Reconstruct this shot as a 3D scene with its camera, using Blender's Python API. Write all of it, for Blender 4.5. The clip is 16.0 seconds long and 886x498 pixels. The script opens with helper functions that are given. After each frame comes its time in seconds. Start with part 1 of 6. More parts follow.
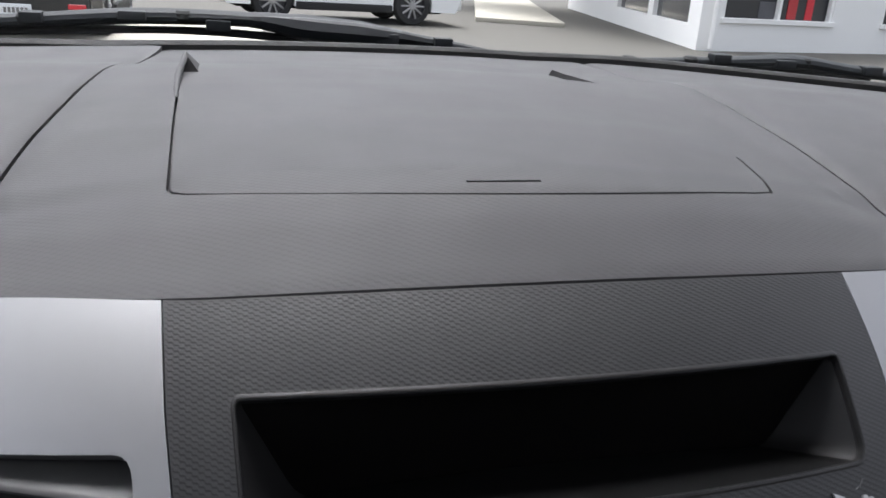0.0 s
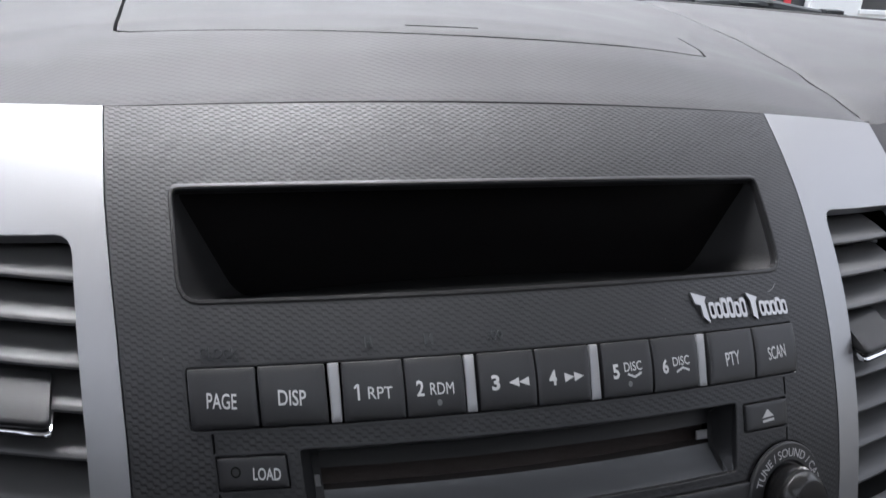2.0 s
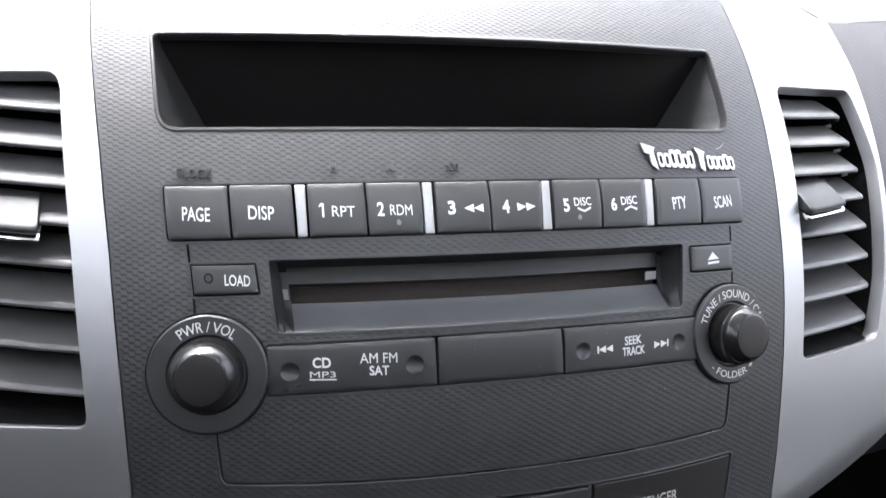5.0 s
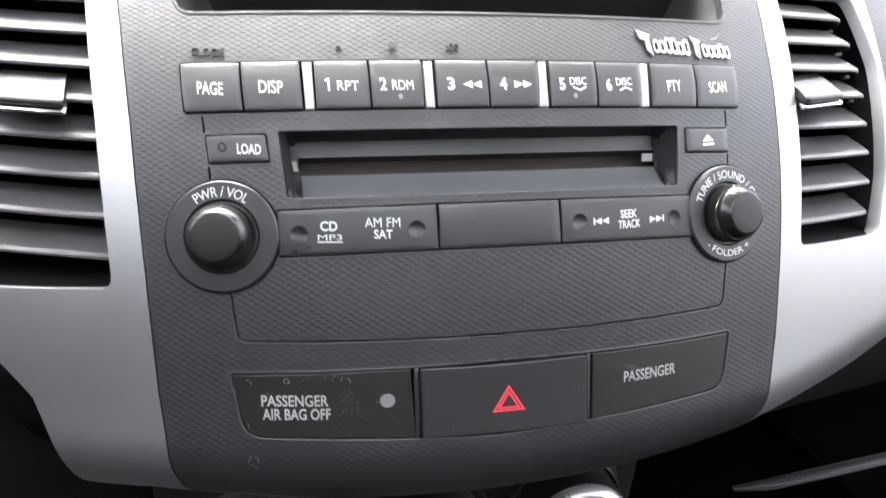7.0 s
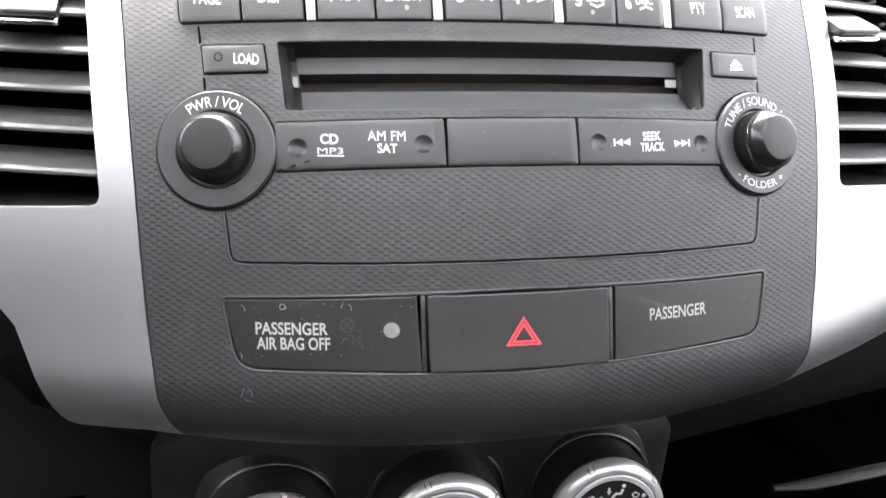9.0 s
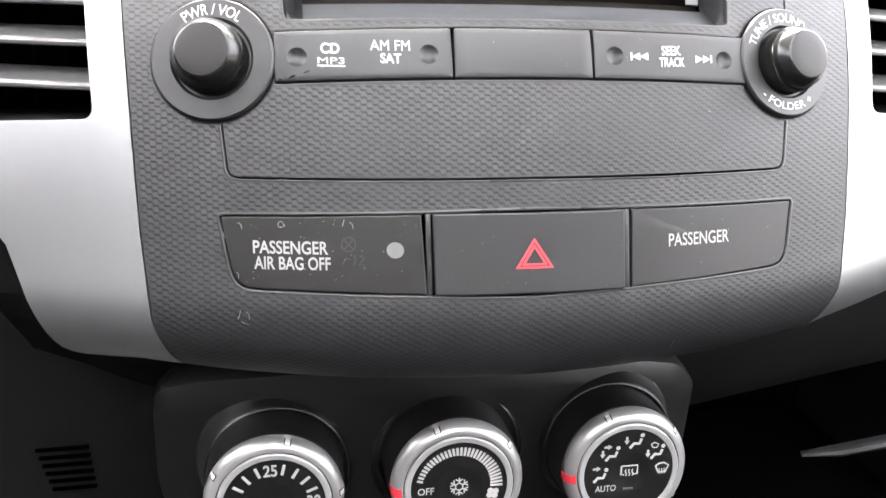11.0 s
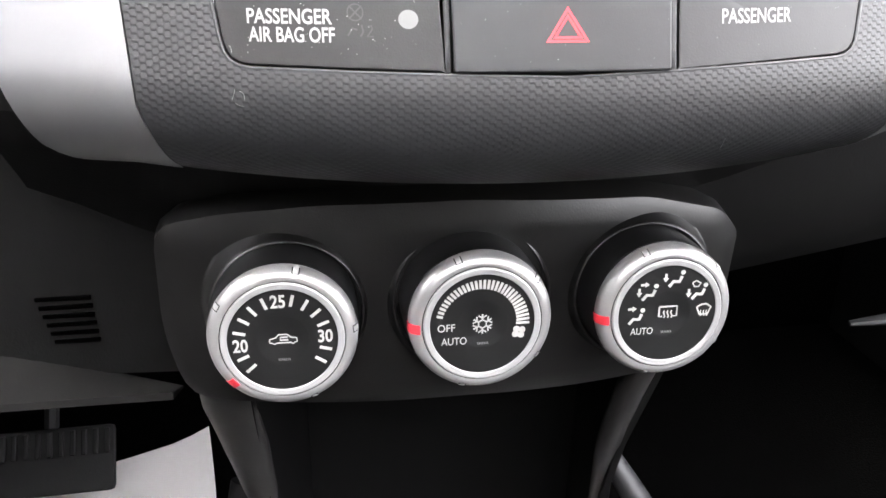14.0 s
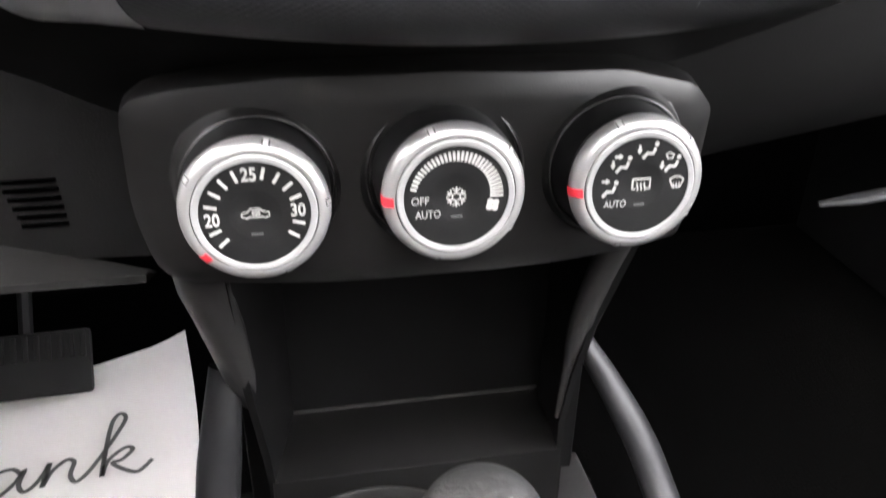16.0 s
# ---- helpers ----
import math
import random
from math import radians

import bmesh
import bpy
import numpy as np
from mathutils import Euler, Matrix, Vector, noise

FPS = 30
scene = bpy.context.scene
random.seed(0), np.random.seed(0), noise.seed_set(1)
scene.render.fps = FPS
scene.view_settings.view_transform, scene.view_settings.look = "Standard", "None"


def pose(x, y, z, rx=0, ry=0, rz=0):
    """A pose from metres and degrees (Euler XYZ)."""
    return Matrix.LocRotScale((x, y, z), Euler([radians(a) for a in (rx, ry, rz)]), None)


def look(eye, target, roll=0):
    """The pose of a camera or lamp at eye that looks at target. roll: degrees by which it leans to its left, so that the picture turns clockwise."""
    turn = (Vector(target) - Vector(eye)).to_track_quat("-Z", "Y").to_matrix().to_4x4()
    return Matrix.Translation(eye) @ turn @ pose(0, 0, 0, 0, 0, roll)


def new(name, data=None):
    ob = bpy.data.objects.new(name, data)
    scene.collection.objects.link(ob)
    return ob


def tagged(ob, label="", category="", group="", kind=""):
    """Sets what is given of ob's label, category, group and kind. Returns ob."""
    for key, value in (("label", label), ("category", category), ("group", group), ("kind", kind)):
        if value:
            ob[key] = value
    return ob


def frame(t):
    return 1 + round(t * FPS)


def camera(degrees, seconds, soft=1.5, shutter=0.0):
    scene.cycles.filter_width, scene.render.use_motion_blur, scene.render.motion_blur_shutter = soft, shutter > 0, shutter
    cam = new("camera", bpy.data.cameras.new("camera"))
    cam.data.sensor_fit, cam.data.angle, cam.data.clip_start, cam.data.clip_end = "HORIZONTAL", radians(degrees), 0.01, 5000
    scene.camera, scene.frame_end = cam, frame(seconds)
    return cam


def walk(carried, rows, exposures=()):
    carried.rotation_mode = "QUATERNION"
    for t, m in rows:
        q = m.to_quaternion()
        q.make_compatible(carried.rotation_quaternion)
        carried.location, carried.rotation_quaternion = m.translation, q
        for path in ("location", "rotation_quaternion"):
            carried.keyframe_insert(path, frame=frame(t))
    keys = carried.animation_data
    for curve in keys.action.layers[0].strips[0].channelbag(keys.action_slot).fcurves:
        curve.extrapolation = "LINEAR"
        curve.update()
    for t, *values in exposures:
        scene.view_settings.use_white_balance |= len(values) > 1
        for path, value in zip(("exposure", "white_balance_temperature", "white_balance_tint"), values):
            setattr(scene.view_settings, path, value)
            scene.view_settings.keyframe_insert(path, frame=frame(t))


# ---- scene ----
cam = camera(57.7, 16.0, shutter=0.5)
PATH = [
    (0, (-0.1072, 0.0191, 1.18), (-0.0011, 0.374, 1.0293), 4.75),
    (0.5, (-0.1053, 0.0057, 1.1736), (0.0083, 0.3593, 1.0251), 5.28),
    (1, (-0.1032, -0.0007, 1.1553), (0.0134, 0.3528, 1.0089), 5.18),
    (1.5, (-0.0986, -0.0117, 1.1404), (0.0177, 0.3398, 0.9889), 5.10),
    (2, (-0.0957, -0.0206, 1.131), (0.0177, 0.3303, 0.9762), 4.76),
    (2.5, (-0.0964, -0.0285, 1.1256), (0.0155, 0.3225, 0.9697), 4.67),
    (3, (-0.0943, -0.0364, 1.1185), (0.0164, 0.3155, 0.964), 4.62),
    (3.5, (-0.0911, -0.0451, 1.1108), (0.0194, 0.307, 0.9564), 4.68),
    (4, (-0.089, -0.0547, 1.1055), (0.0219, 0.2977, 0.9522), 4.68),
    (6.3, (-0.0883, -0.0756, 1.072), (0.0135, 0.2788, 0.9169), 3.53),
    (6.5, (-0.088, -0.0812, 1.0706), (0.0097, 0.2743, 0.9155), 3.39),
    (7, (-0.084, -0.0922, 1.0571), (0.0107, 0.2641, 0.9019), 2.95),
    (7.5, (-0.0805, -0.0942, 1.0439), (0.0141, 0.2645, 0.8944), 2.73),
    (8, (-0.0809, -0.0926, 1.0319), (0.0112, 0.2686, 0.8866), 2.46),
    (8.5, (-0.0789, -0.0931, 1.0238), (0.008, 0.2721, 0.8856), 2.18),
    (8.7, (-0.0773, -0.0924, 1.0185), (0.0075, 0.2756, 0.8867), 2.04),
    (10.8, (-0.0718, -0.0929, 0.9831), (0.0015, 0.2796, 0.8572), 1.79),
    (11, (-0.069, -0.0902, 0.9832), (0.0018, 0.2816, 0.8537), 1.57),
    (11.5, (-0.0674, -0.0884, 0.9709), (0.0001, 0.2826, 0.8375), 1.40),
    (12, (-0.0644, -0.0848, 0.9606), (-0.0021, 0.2849, 0.8211), 1.11),
    (12.5, (-0.0659, -0.0848, 0.9552), (-0.0016, 0.2831, 0.812), 1.18),
    (13, (-0.0667, -0.0842, 0.9466), (-0.0022, 0.2817, 0.7983), 1.17),
    (13.5, (-0.0637, -0.0807, 0.9364), (-0.0037, 0.2848, 0.7856), 0.84),
    (14, (-0.0647, -0.0807, 0.9324), (-0.0073, 0.2835, 0.777), 0.71),
    (14.5, (-0.0655, -0.083, 0.9305), (-0.0064, 0.2788, 0.7706), 0.81),
    (15, (-0.066, -0.0863, 0.9291), (-0.0017, 0.2712, 0.7617), 1.15),
    (15.5, (-0.0675, -0.0862, 0.9288), (0.0, 0.2682, 0.7561), 1.38),
    (16, (-0.0654, -0.0849, 0.9191), (0.0024, 0.2582, 0.7249), 1.04),
]
EXPOSURES = [(0.0, 1.4, 6100, 13), (0.5, 1.4, 6100, 13), (1.5, 1.7, 6100, 13), (2.5, 2.35, 6000, 13), (3.5, 3.0, 6000, 13), (6.5, 4.25, 6300, 12), (8.5, 4.75, 6500, 12), (12.0, 5.45, 6700, 13), (14.0, 5.7, 6700, 13), (16.0, 5.85, 6800, 13)]
walk(cam, [(t, look(eye, target, roll)) for t, eye, target, roll in PATH], EXPOSURES)

import collections


# ---- light ----
# Overcast day: an even sky and a weak wide sun.
world = bpy.data.worlds.new("overcast_sky")
scene.world = world
world.use_nodes = True
wn = world.node_tree.nodes
sky = wn.new("ShaderNodeTexSky")
sky.sky_type = "NISHITA"
sky.sun_disc = False
sky.sun_elevation = radians(68)
sky.sun_rotation = radians(-10)
sky.air_density, sky.dust_density, sky.ozone_density = 1.0, 9.0, 1.0
hsv = wn.new("ShaderNodeHueSaturation")
hsv.inputs["Saturation"].default_value = 0.25
world.node_tree.links.new(sky.outputs[0], hsv.inputs["Color"])
world.node_tree.links.new(hsv.outputs[0], wn["Background"].inputs["Color"])
wn["Background"].inputs["Strength"].default_value = 0.15
sun_data = bpy.data.lights.new("sun", "SUN")
sun_data.energy, sun_data.angle, sun_data.color = 0.18, radians(40), (1.0, 0.97, 0.93)
sun = new("sun", sun_data)
sun.matrix_world = look((0, 0, 30), (2.1, -11.9, 0))


# ---- materials ----
def mat(name, base, rough=0.5, metal=0.0, grain=0.0, grain_size=0.002, vary=0.08, coat=0.0, spec=0.5, vary_size=0.05):
    """A plain surface with colour drift at two scales, uneven gloss and a fine grain."""
    m = bpy.data.materials.new(name)
    m.use_nodes = True
    nt, n = m.node_tree, m.node_tree.nodes
    b = n["Principled BSDF"]
    b.inputs["Metallic"].default_value = metal
    b.inputs["Specular IOR Level"].default_value = spec
    b.inputs["Coat Weight"].default_value = coat
    tc = n.new("ShaderNodeTexCoord")
    big, small = n.new("ShaderNodeTexNoise"), n.new("ShaderNodeTexNoise")
    big.inputs["Scale"].default_value, small.inputs["Scale"].default_value = 1 / vary_size, 1 / grain_size
    big.inputs["Detail"].default_value = 4
    for t in (big, small):
        nt.links.new(tc.outputs["Object"], t.inputs["Vector"])
    mix = n.new("ShaderNodeMix")
    mix.data_type = "RGBA"
    lo, hi = [max(0, c * (1 - vary)) for c in base], [min(1, c * (1 + vary)) for c in base]
    mix.inputs["A"].default_value, mix.inputs["B"].default_value = (*lo, 1), (*hi, 1)
    add = n.new("ShaderNodeMath")
    add.operation = "MULTIPLY_ADD"
    add.inputs[1].default_value = 0.4
    half = n.new("ShaderNodeMath")
    half.operation = "MULTIPLY"
    half.inputs[1].default_value = 0.6
    nt.links.new(big.outputs["Fac"], half.inputs[0])
    nt.links.new(small.outputs["Fac"], add.inputs[0])
    nt.links.new(half.outputs[0], add.inputs[2])
    nt.links.new(add.outputs[0], mix.inputs["Factor"])
    nt.links.new(mix.outputs["Result"], b.inputs["Base Color"])
    ro = n.new("ShaderNodeMapRange")
    ro.inputs["To Min"].default_value, ro.inputs["To Max"].default_value = rough * 0.88, min(1, rough * 1.12)
    nt.links.new(big.outputs["Fac"], ro.inputs["Value"])
    nt.links.new(ro.outputs["Result"], b.inputs["Roughness"])
    if grain:
        bump = n.new("ShaderNodeBump")
        bump.inputs["Strength"].default_value, bump.inputs["Distance"].default_value = grain, grain_size * 0.3
        nt.links.new(small.outputs["Fac"], bump.inputs["Height"])
        nt.links.new(bump.outputs["Normal"], b.inputs["Normal"])
    return m


def weave_mat(name, base, rough, cell, deep, strength=1.0, specks=0.0, spec=0.5):
    """Moulded plastic with columns of small shingle-like cells, set off by half a cell in turn, laid by the UV map in metres."""
    m = mat(name, base, rough, vary=0.06, spec=spec)
    nt, n = m.node_tree, m.node_tree.nodes
    b = n["Principled BSDF"]
    uv = n.new("ShaderNodeUVMap")
    sep = n.new("ShaderNodeSeparateXYZ")
    nt.links.new(uv.outputs[0], sep.inputs[0])

    def op(kind, a, c=None, d=None):
        k = n.new("ShaderNodeMath")
        k.operation = kind
        for i, v in enumerate((a, c, d)):
            if v is None:
                continue
            if isinstance(v, (int, float)):
                k.inputs[i].default_value = v
            else:
                nt.links.new(v, k.inputs[i])
        return k.outputs[0]

    u, v = op("DIVIDE", sep.outputs[0], cell[0]), op("DIVIDE", sep.outputs[1], cell[1])
    odd = op("FLOORED_MODULO", op("FLOOR", u), 2.0)
    fv, fu = op("FRACT", op("ADD", v, op("MULTIPLY", odd, 0.5))), op("FRACT", u)
    pick = op("MINIMUM", op("DIVIDE", fv, 0.28), op("DIVIDE", op("SUBTRACT", 1.0, fv), 0.72))
    flat = op("MINIMUM", op("MULTIPLY", op("MULTIPLY", fu, op("SUBTRACT", 1.0, fu)), 7.0), 1.0)
    height = op("ADD", op("MULTIPLY", op("SUBTRACT", pick, 0.45), flat), 0.45)
    fine = n.new("ShaderNodeTexNoise")
    fine.inputs["Scale"].default_value = 3500
    tc = n.new("ShaderNodeTexCoord")
    nt.links.new(tc.outputs["Object"], fine.inputs["Vector"])
    height = op("ADD", height, op("MULTIPLY", fine.outputs["Fac"], 0.2))
    bump = n.new("ShaderNodeBump")
    bump.inputs["Strength"].default_value, bump.inputs["Distance"].default_value = strength, deep
    nt.links.new(height, bump.inputs["Height"])
    nt.links.new(bump.outputs["Normal"], b.inputs["Normal"])
    return m


def glow_free_glass(name, tint, rough=0.0):
    m = bpy.data.materials.new(name)
    m.use_nodes = True
    b = m.node_tree.nodes["Principled BSDF"]
    b.inputs["Base Color"].default_value = (*tint, 1)
    b.inputs["Transmission Weight"].default_value = 1.0
    b.inputs["Roughness"].default_value = rough
    b.inputs["IOR"].default_value = 1.45
    return m


FACE = weave_mat("woven_black_plastic", (0.0078, 0.0080, 0.0086), 0.50, (0.00172, 0.00212), 0.000095, spec=0.53)
PAD = weave_mat("grained_dash_vinyl", (0.029, 0.0284, 0.0297), 0.58, (0.0022, 0.0026), 0.00006, 0.8, spec=0.3)
KEY = mat("satin_black_key", (0.0085, 0.0085, 0.0091), 0.44, grain=0.15, grain_size=0.0004, spec=0.5)
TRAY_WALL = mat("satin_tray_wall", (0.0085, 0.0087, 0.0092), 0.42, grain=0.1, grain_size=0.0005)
# Paler than the faceplate: the bevel highlight is put into this colour.
EDGE = mat("highlit_black_edge", (0.020, 0.020, 0.021), 0.28, vary=0.06)
MOULD = mat("moulded_lettering", (0.019, 0.019, 0.020), 0.30, vary=0.05)
KEY_DULL = mat("dull_brown_black_plastic", (0.0052, 0.0047, 0.0045), 0.42, grain=0.2, grain_size=0.0005, spec=0.45)
DIAL_FACE = mat("black_dial_face", (0.0036, 0.0036, 0.0037), 0.42, grain=0.1, grain_size=0.0005, spec=0.4)
CAP = mat("glossy_black_cap", (0.0055, 0.0054, 0.0054), 0.22, grain=0.06, grain_size=0.0004, spec=0.4)
CAP_TOP = mat("worn_brown_black_top", (0.0044, 0.0035, 0.0031), 0.45, spec=0.3, grain=0.08, grain_size=0.0006, vary=0.25, vary_size=0.004)
VOID = mat("unlit_slot", (0.0006, 0.0006, 0.0006), 0.9, spec=0.0)
GAP = mat("black_gap", (0.003, 0.003, 0.003), 0.8, spec=0.1)
LOWER = mat("grained_black_plastic", (0.0050, 0.0047, 0.0045), 0.40, grain=0.3, grain_size=0.0008, spec=0.55)
# Panels below the lip: shade under the dash is put into both colours.
KNEE = mat("shaded_knee_panel", (0.0030, 0.0029, 0.0029), 0.6, grain=0.4, grain_size=0.001, spec=0.16)
SHELL = mat("shaded_lower_dash", (0.0042, 0.0040, 0.0039), 0.6, grain=0.4, grain_size=0.001, spec=0.18)
SILVER = mat("satin_silver_paint", (0.318, 0.319, 0.323), 0.46, metal=1.0, grain=0.08, grain_size=0.0003, vary=0.03)
BAR = mat("pale_silver_bar", (0.25, 0.25, 0.253), 0.38, metal=0.4, vary=0.03)
GLYPH = mat("pale_badge_metal", (0.40, 0.395, 0.39), 0.30, metal=0.85, vary=0.04)
RING = mat("satin_silver_ring", (0.42, 0.415, 0.41), 0.34, metal=0.75, vary=0.07, grain=0.1, grain_size=0.0006)
DIAL_PRINT = mat("warm_white_print", (0.36, 0.355, 0.34), 0.55, vary=0.06, grain_size=0.0005)
PALE_RING = mat("pale_inner_ring", (0.31, 0.31, 0.307), 0.36, metal=0.3, vary=0.05)
TAB = mat("satin_grey_tab", (0.013, 0.013, 0.0135), 0.46, vary=0.04, spec=0.25)
NOTCH = mat("bright_notch", (0.34, 0.34, 0.335), 0.4, vary=0.03)
CHROME = mat("chrome", (0.75, 0.75, 0.76), 0.12, metal=1.0, vary=0.02)
WHITE = mat("white_print", (0.45, 0.45, 0.445), 0.55, vary=0.05, grain_size=0.0005)
SOFT_PRINT = mat("soft_white_print", (0.24, 0.237, 0.233), 0.6, vary=0.12, grain_size=0.0005)
GREY_PRINT = mat("worn_grey_print", (0.16, 0.16, 0.16), 0.55, vary=0.1)
RED = mat("red_print", (0.62, 0.03, 0.045), 0.5, vary=0.04)
LED = mat("frosted_lens", (0.12, 0.12, 0.12), 0.5, vary=0.05)
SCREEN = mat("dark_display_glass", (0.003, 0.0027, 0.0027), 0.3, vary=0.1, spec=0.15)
# Pocket sides are set paler than its floor and roof.
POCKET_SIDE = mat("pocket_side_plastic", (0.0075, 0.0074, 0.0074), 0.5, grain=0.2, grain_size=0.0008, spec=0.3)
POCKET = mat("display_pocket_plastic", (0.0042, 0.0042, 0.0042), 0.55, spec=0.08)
# Much paler than the tray walls: light on the slope is in the colour.
RAMP = mat("lit_satin_ramp", (0.058, 0.060, 0.064), 0.40, grain=0.1, grain_size=0.0005)
SLOT = mat("dusty_felt_slot", (0.016, 0.011, 0.009), 0.9, grain=0.6, grain_size=0.0008, vary=0.4)
SLAT = mat("vent_slat_plastic", (0.052, 0.052, 0.052), 0.44, grain=0.15, grain_size=0.0005)
DUST = mat("white_dust", (0.40, 0.40, 0.39), 0.8)
PAPER = mat("white_paper", (0.84, 0.82, 0.80), 0.8, vary=0.04, grain=0.15, grain_size=0.003)
INK = mat("grey_ink", (0.10, 0.10, 0.10), 0.7)
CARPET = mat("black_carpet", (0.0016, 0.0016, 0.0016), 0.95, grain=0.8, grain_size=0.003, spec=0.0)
POST = mat("grey_console_plastic", (0.016, 0.0153, 0.0148), 0.5, grain=0.3, grain_size=0.0008, spec=0.4)
RUBBER = mat("black_rubber", (0.0065, 0.0065, 0.0065), 0.65, grain=0.3, grain_size=0.002, spec=0.3)
# Lower dash plastic darkened: shade inside the bin is put into the colour.
BIN = mat("shaded_bin_plastic", (0.0022, 0.0021, 0.0021), 0.55, grain=0.3, grain_size=0.001, spec=0.18)
RAIL = mat("dark_metallic_rail", (0.014, 0.014, 0.015), 0.42, metal=0.4, grain=0.05, grain_size=0.0005)
CLOTH = mat("grey_headlining", (0.50, 0.49, 0.47), 0.95, grain=0.4, grain_size=0.003)
TRIM = mat("charcoal_door_trim", (0.010, 0.010, 0.0105), 0.85, grain=0.3, grain_size=0.002, spec=0.2)
FRIT_BLACK = mat("black_cowl", (0.005, 0.005, 0.005), 0.6, spec=0.15)
WIPER = mat("matt_black_wiper", (0.009, 0.011, 0.013), 0.62, spec=0.3)
GLASS = glow_free_glass("clear_glass", (0.96, 0.98, 0.97))
ASPHALT = mat("worn_asphalt", (0.108, 0.102, 0.088), 0.9, grain=0.6, grain_size=0.02, vary=0.25, vary_size=1.5)
CONCRETE = mat("pale_concrete", (0.50, 0.47, 0.40), 0.9, grain=0.3, grain_size=0.02, vary=0.12, vary_size=0.8)
STUCCO = mat("white_stucco", (0.92, 0.915, 0.90), 0.85, grain=0.3, grain_size=0.015, vary=0.05, vary_size=0.6)
SHOP_DARK = mat("dim_shop_interior", (0.10, 0.10, 0.11), 0.8, vary=0.5, vary_size=0.4)
SHOP_GLASS = mat("dark_shop_glass", (0.030, 0.032, 0.036), 0.06, vary=0.4, vary_size=0.4)
CAR_WHITE = mat("white_car_paint", (0.80, 0.80, 0.79), 0.22, coat=0.8, vary=0.02)
CAR_BLACK = mat("black_car_paint", (0.012, 0.013, 0.016), 0.18, coat=0.8, vary=0.05)
TYRE = mat("tyre_rubber", (0.022, 0.022, 0.022), 0.8, grain=0.3, grain_size=0.01)
ALLOY = mat("grey_alloy", (0.45, 0.45, 0.46), 0.3, metal=0.8)
PLATE = mat("pale_plate", (0.55, 0.58, 0.62), 0.5)
TAIL = mat("red_tail_lens", (0.45, 0.02, 0.03), 0.25, coat=0.5)
CYAN = mat("pale_blue_sign", (0.45, 0.70, 0.72), 0.6)


# ---- helpers for things and parts ----
BASE = {}
MM = 0.001
LEVEL = 1.16


def thing(name, at, label, category, group="", kind=""):
    ob = new(name)
    ob.location = at
    BASE[ob.name] = Vector(at)
    ob.empty_display_size = 0.02
    return tagged(ob, label, category, group, kind)


def outwards(bm):
    """Turns the faces outwards."""
    bmesh.ops.recalc_face_normals(bm, faces=bm.faces)
    if all(e.is_manifold for e in bm.edges) and bm.calc_volume(signed=True) < 0:
        bmesh.ops.reverse_faces(bm, faces=bm.faces)


def finish(bm, material, smooth):
    outwards(bm)
    me = bpy.data.meshes.new("part")
    bm.to_mesh(me)
    bm.free()
    if isinstance(material, (list, tuple)):
        for one in material:
            me.materials.append(one)
    else:
        me.materials.append(material)
    if smooth:
        me.shade_smooth()
        me.set_sharp_from_angle(angle=radians(smooth))
    return me


def part(name, bm, material, parent, label="", smooth=35):
    """Links a bmesh, given in world metres, as one mesh under a thing or a part."""
    at = BASE[parent.name]
    bmesh.ops.translate(bm, verts=bm.verts, vec=-at)
    ob = new(name, finish(bm, material, smooth))
    ob.parent = parent
    BASE[ob.name] = at
    return tagged(ob, label)


def alone(name, bm, material, label, category, group="", kind="", at=None, smooth=35):
    """A thing that is one mesh."""
    if at is None:
        lo = Vector([min(v.co[i] for v in bm.verts) for i in range(3)])
        hi = Vector([max(v.co[i] for v in bm.verts) for i in range(3)])
        at = Vector(((lo.x + hi.x) / 2, (lo.y + hi.y) / 2, lo.z))
    bmesh.ops.translate(bm, verts=bm.verts, vec=-Vector(at))
    ob = new(name, finish(bm, material, smooth))
    ob.location = at
    BASE[ob.name] = Vector(at)
    return tagged(ob, label, category, group, kind)


def box(bm, lo, hi, bevel=0.0, segments=2, m=None):
    """Adds a box between two corners, bevelled, and turned by m."""
    made = bmesh.ops.create_cube(bm, size=1.0)["verts"]
    lo, hi = Vector(lo), Vector(hi)
    for v in made:
        v.co = Vector(((lo[i] + hi[i]) / 2 + v.co[i] * (hi[i] - lo[i]) for i in range(3)))
    if bevel:
        edges = list({e for v in made for e in v.link_edges})
        out = bmesh.ops.bevel(bm, geom=edges, offset=bevel, segments=segments, affect="EDGES", profile=0.6)
        made = list({v for f in out["faces"] for v in f.verts} | {v for v in made if v.is_valid})
    if m is not None:
        bmesh.ops.transform(bm, matrix=m, verts=made)
    return bm


def lathe(bm, profile, m, steps=48, arc=360.0):
    """Turns a profile of (radius, height) about the local z axis of m."""
    rings = []
    closed = arc >= 360
    for k in range(steps if closed else steps + 1):
        a = radians(arc) * k / steps
        rings.append([bm.verts.new(m @ Vector((r * math.cos(a), r * math.sin(a), h))) for r, h in profile])
    for k in range(len(rings) if closed else len(rings) - 1):
        a, b = rings[k], rings[(k + 1) % len(rings)]
        for i in range(len(profile) - 1):
            bm.faces.new((a[i], b[i], b[i + 1], a[i + 1]))
    bmesh.ops.remove_doubles(bm, verts=bm.verts, dist=1e-7)
    return bm


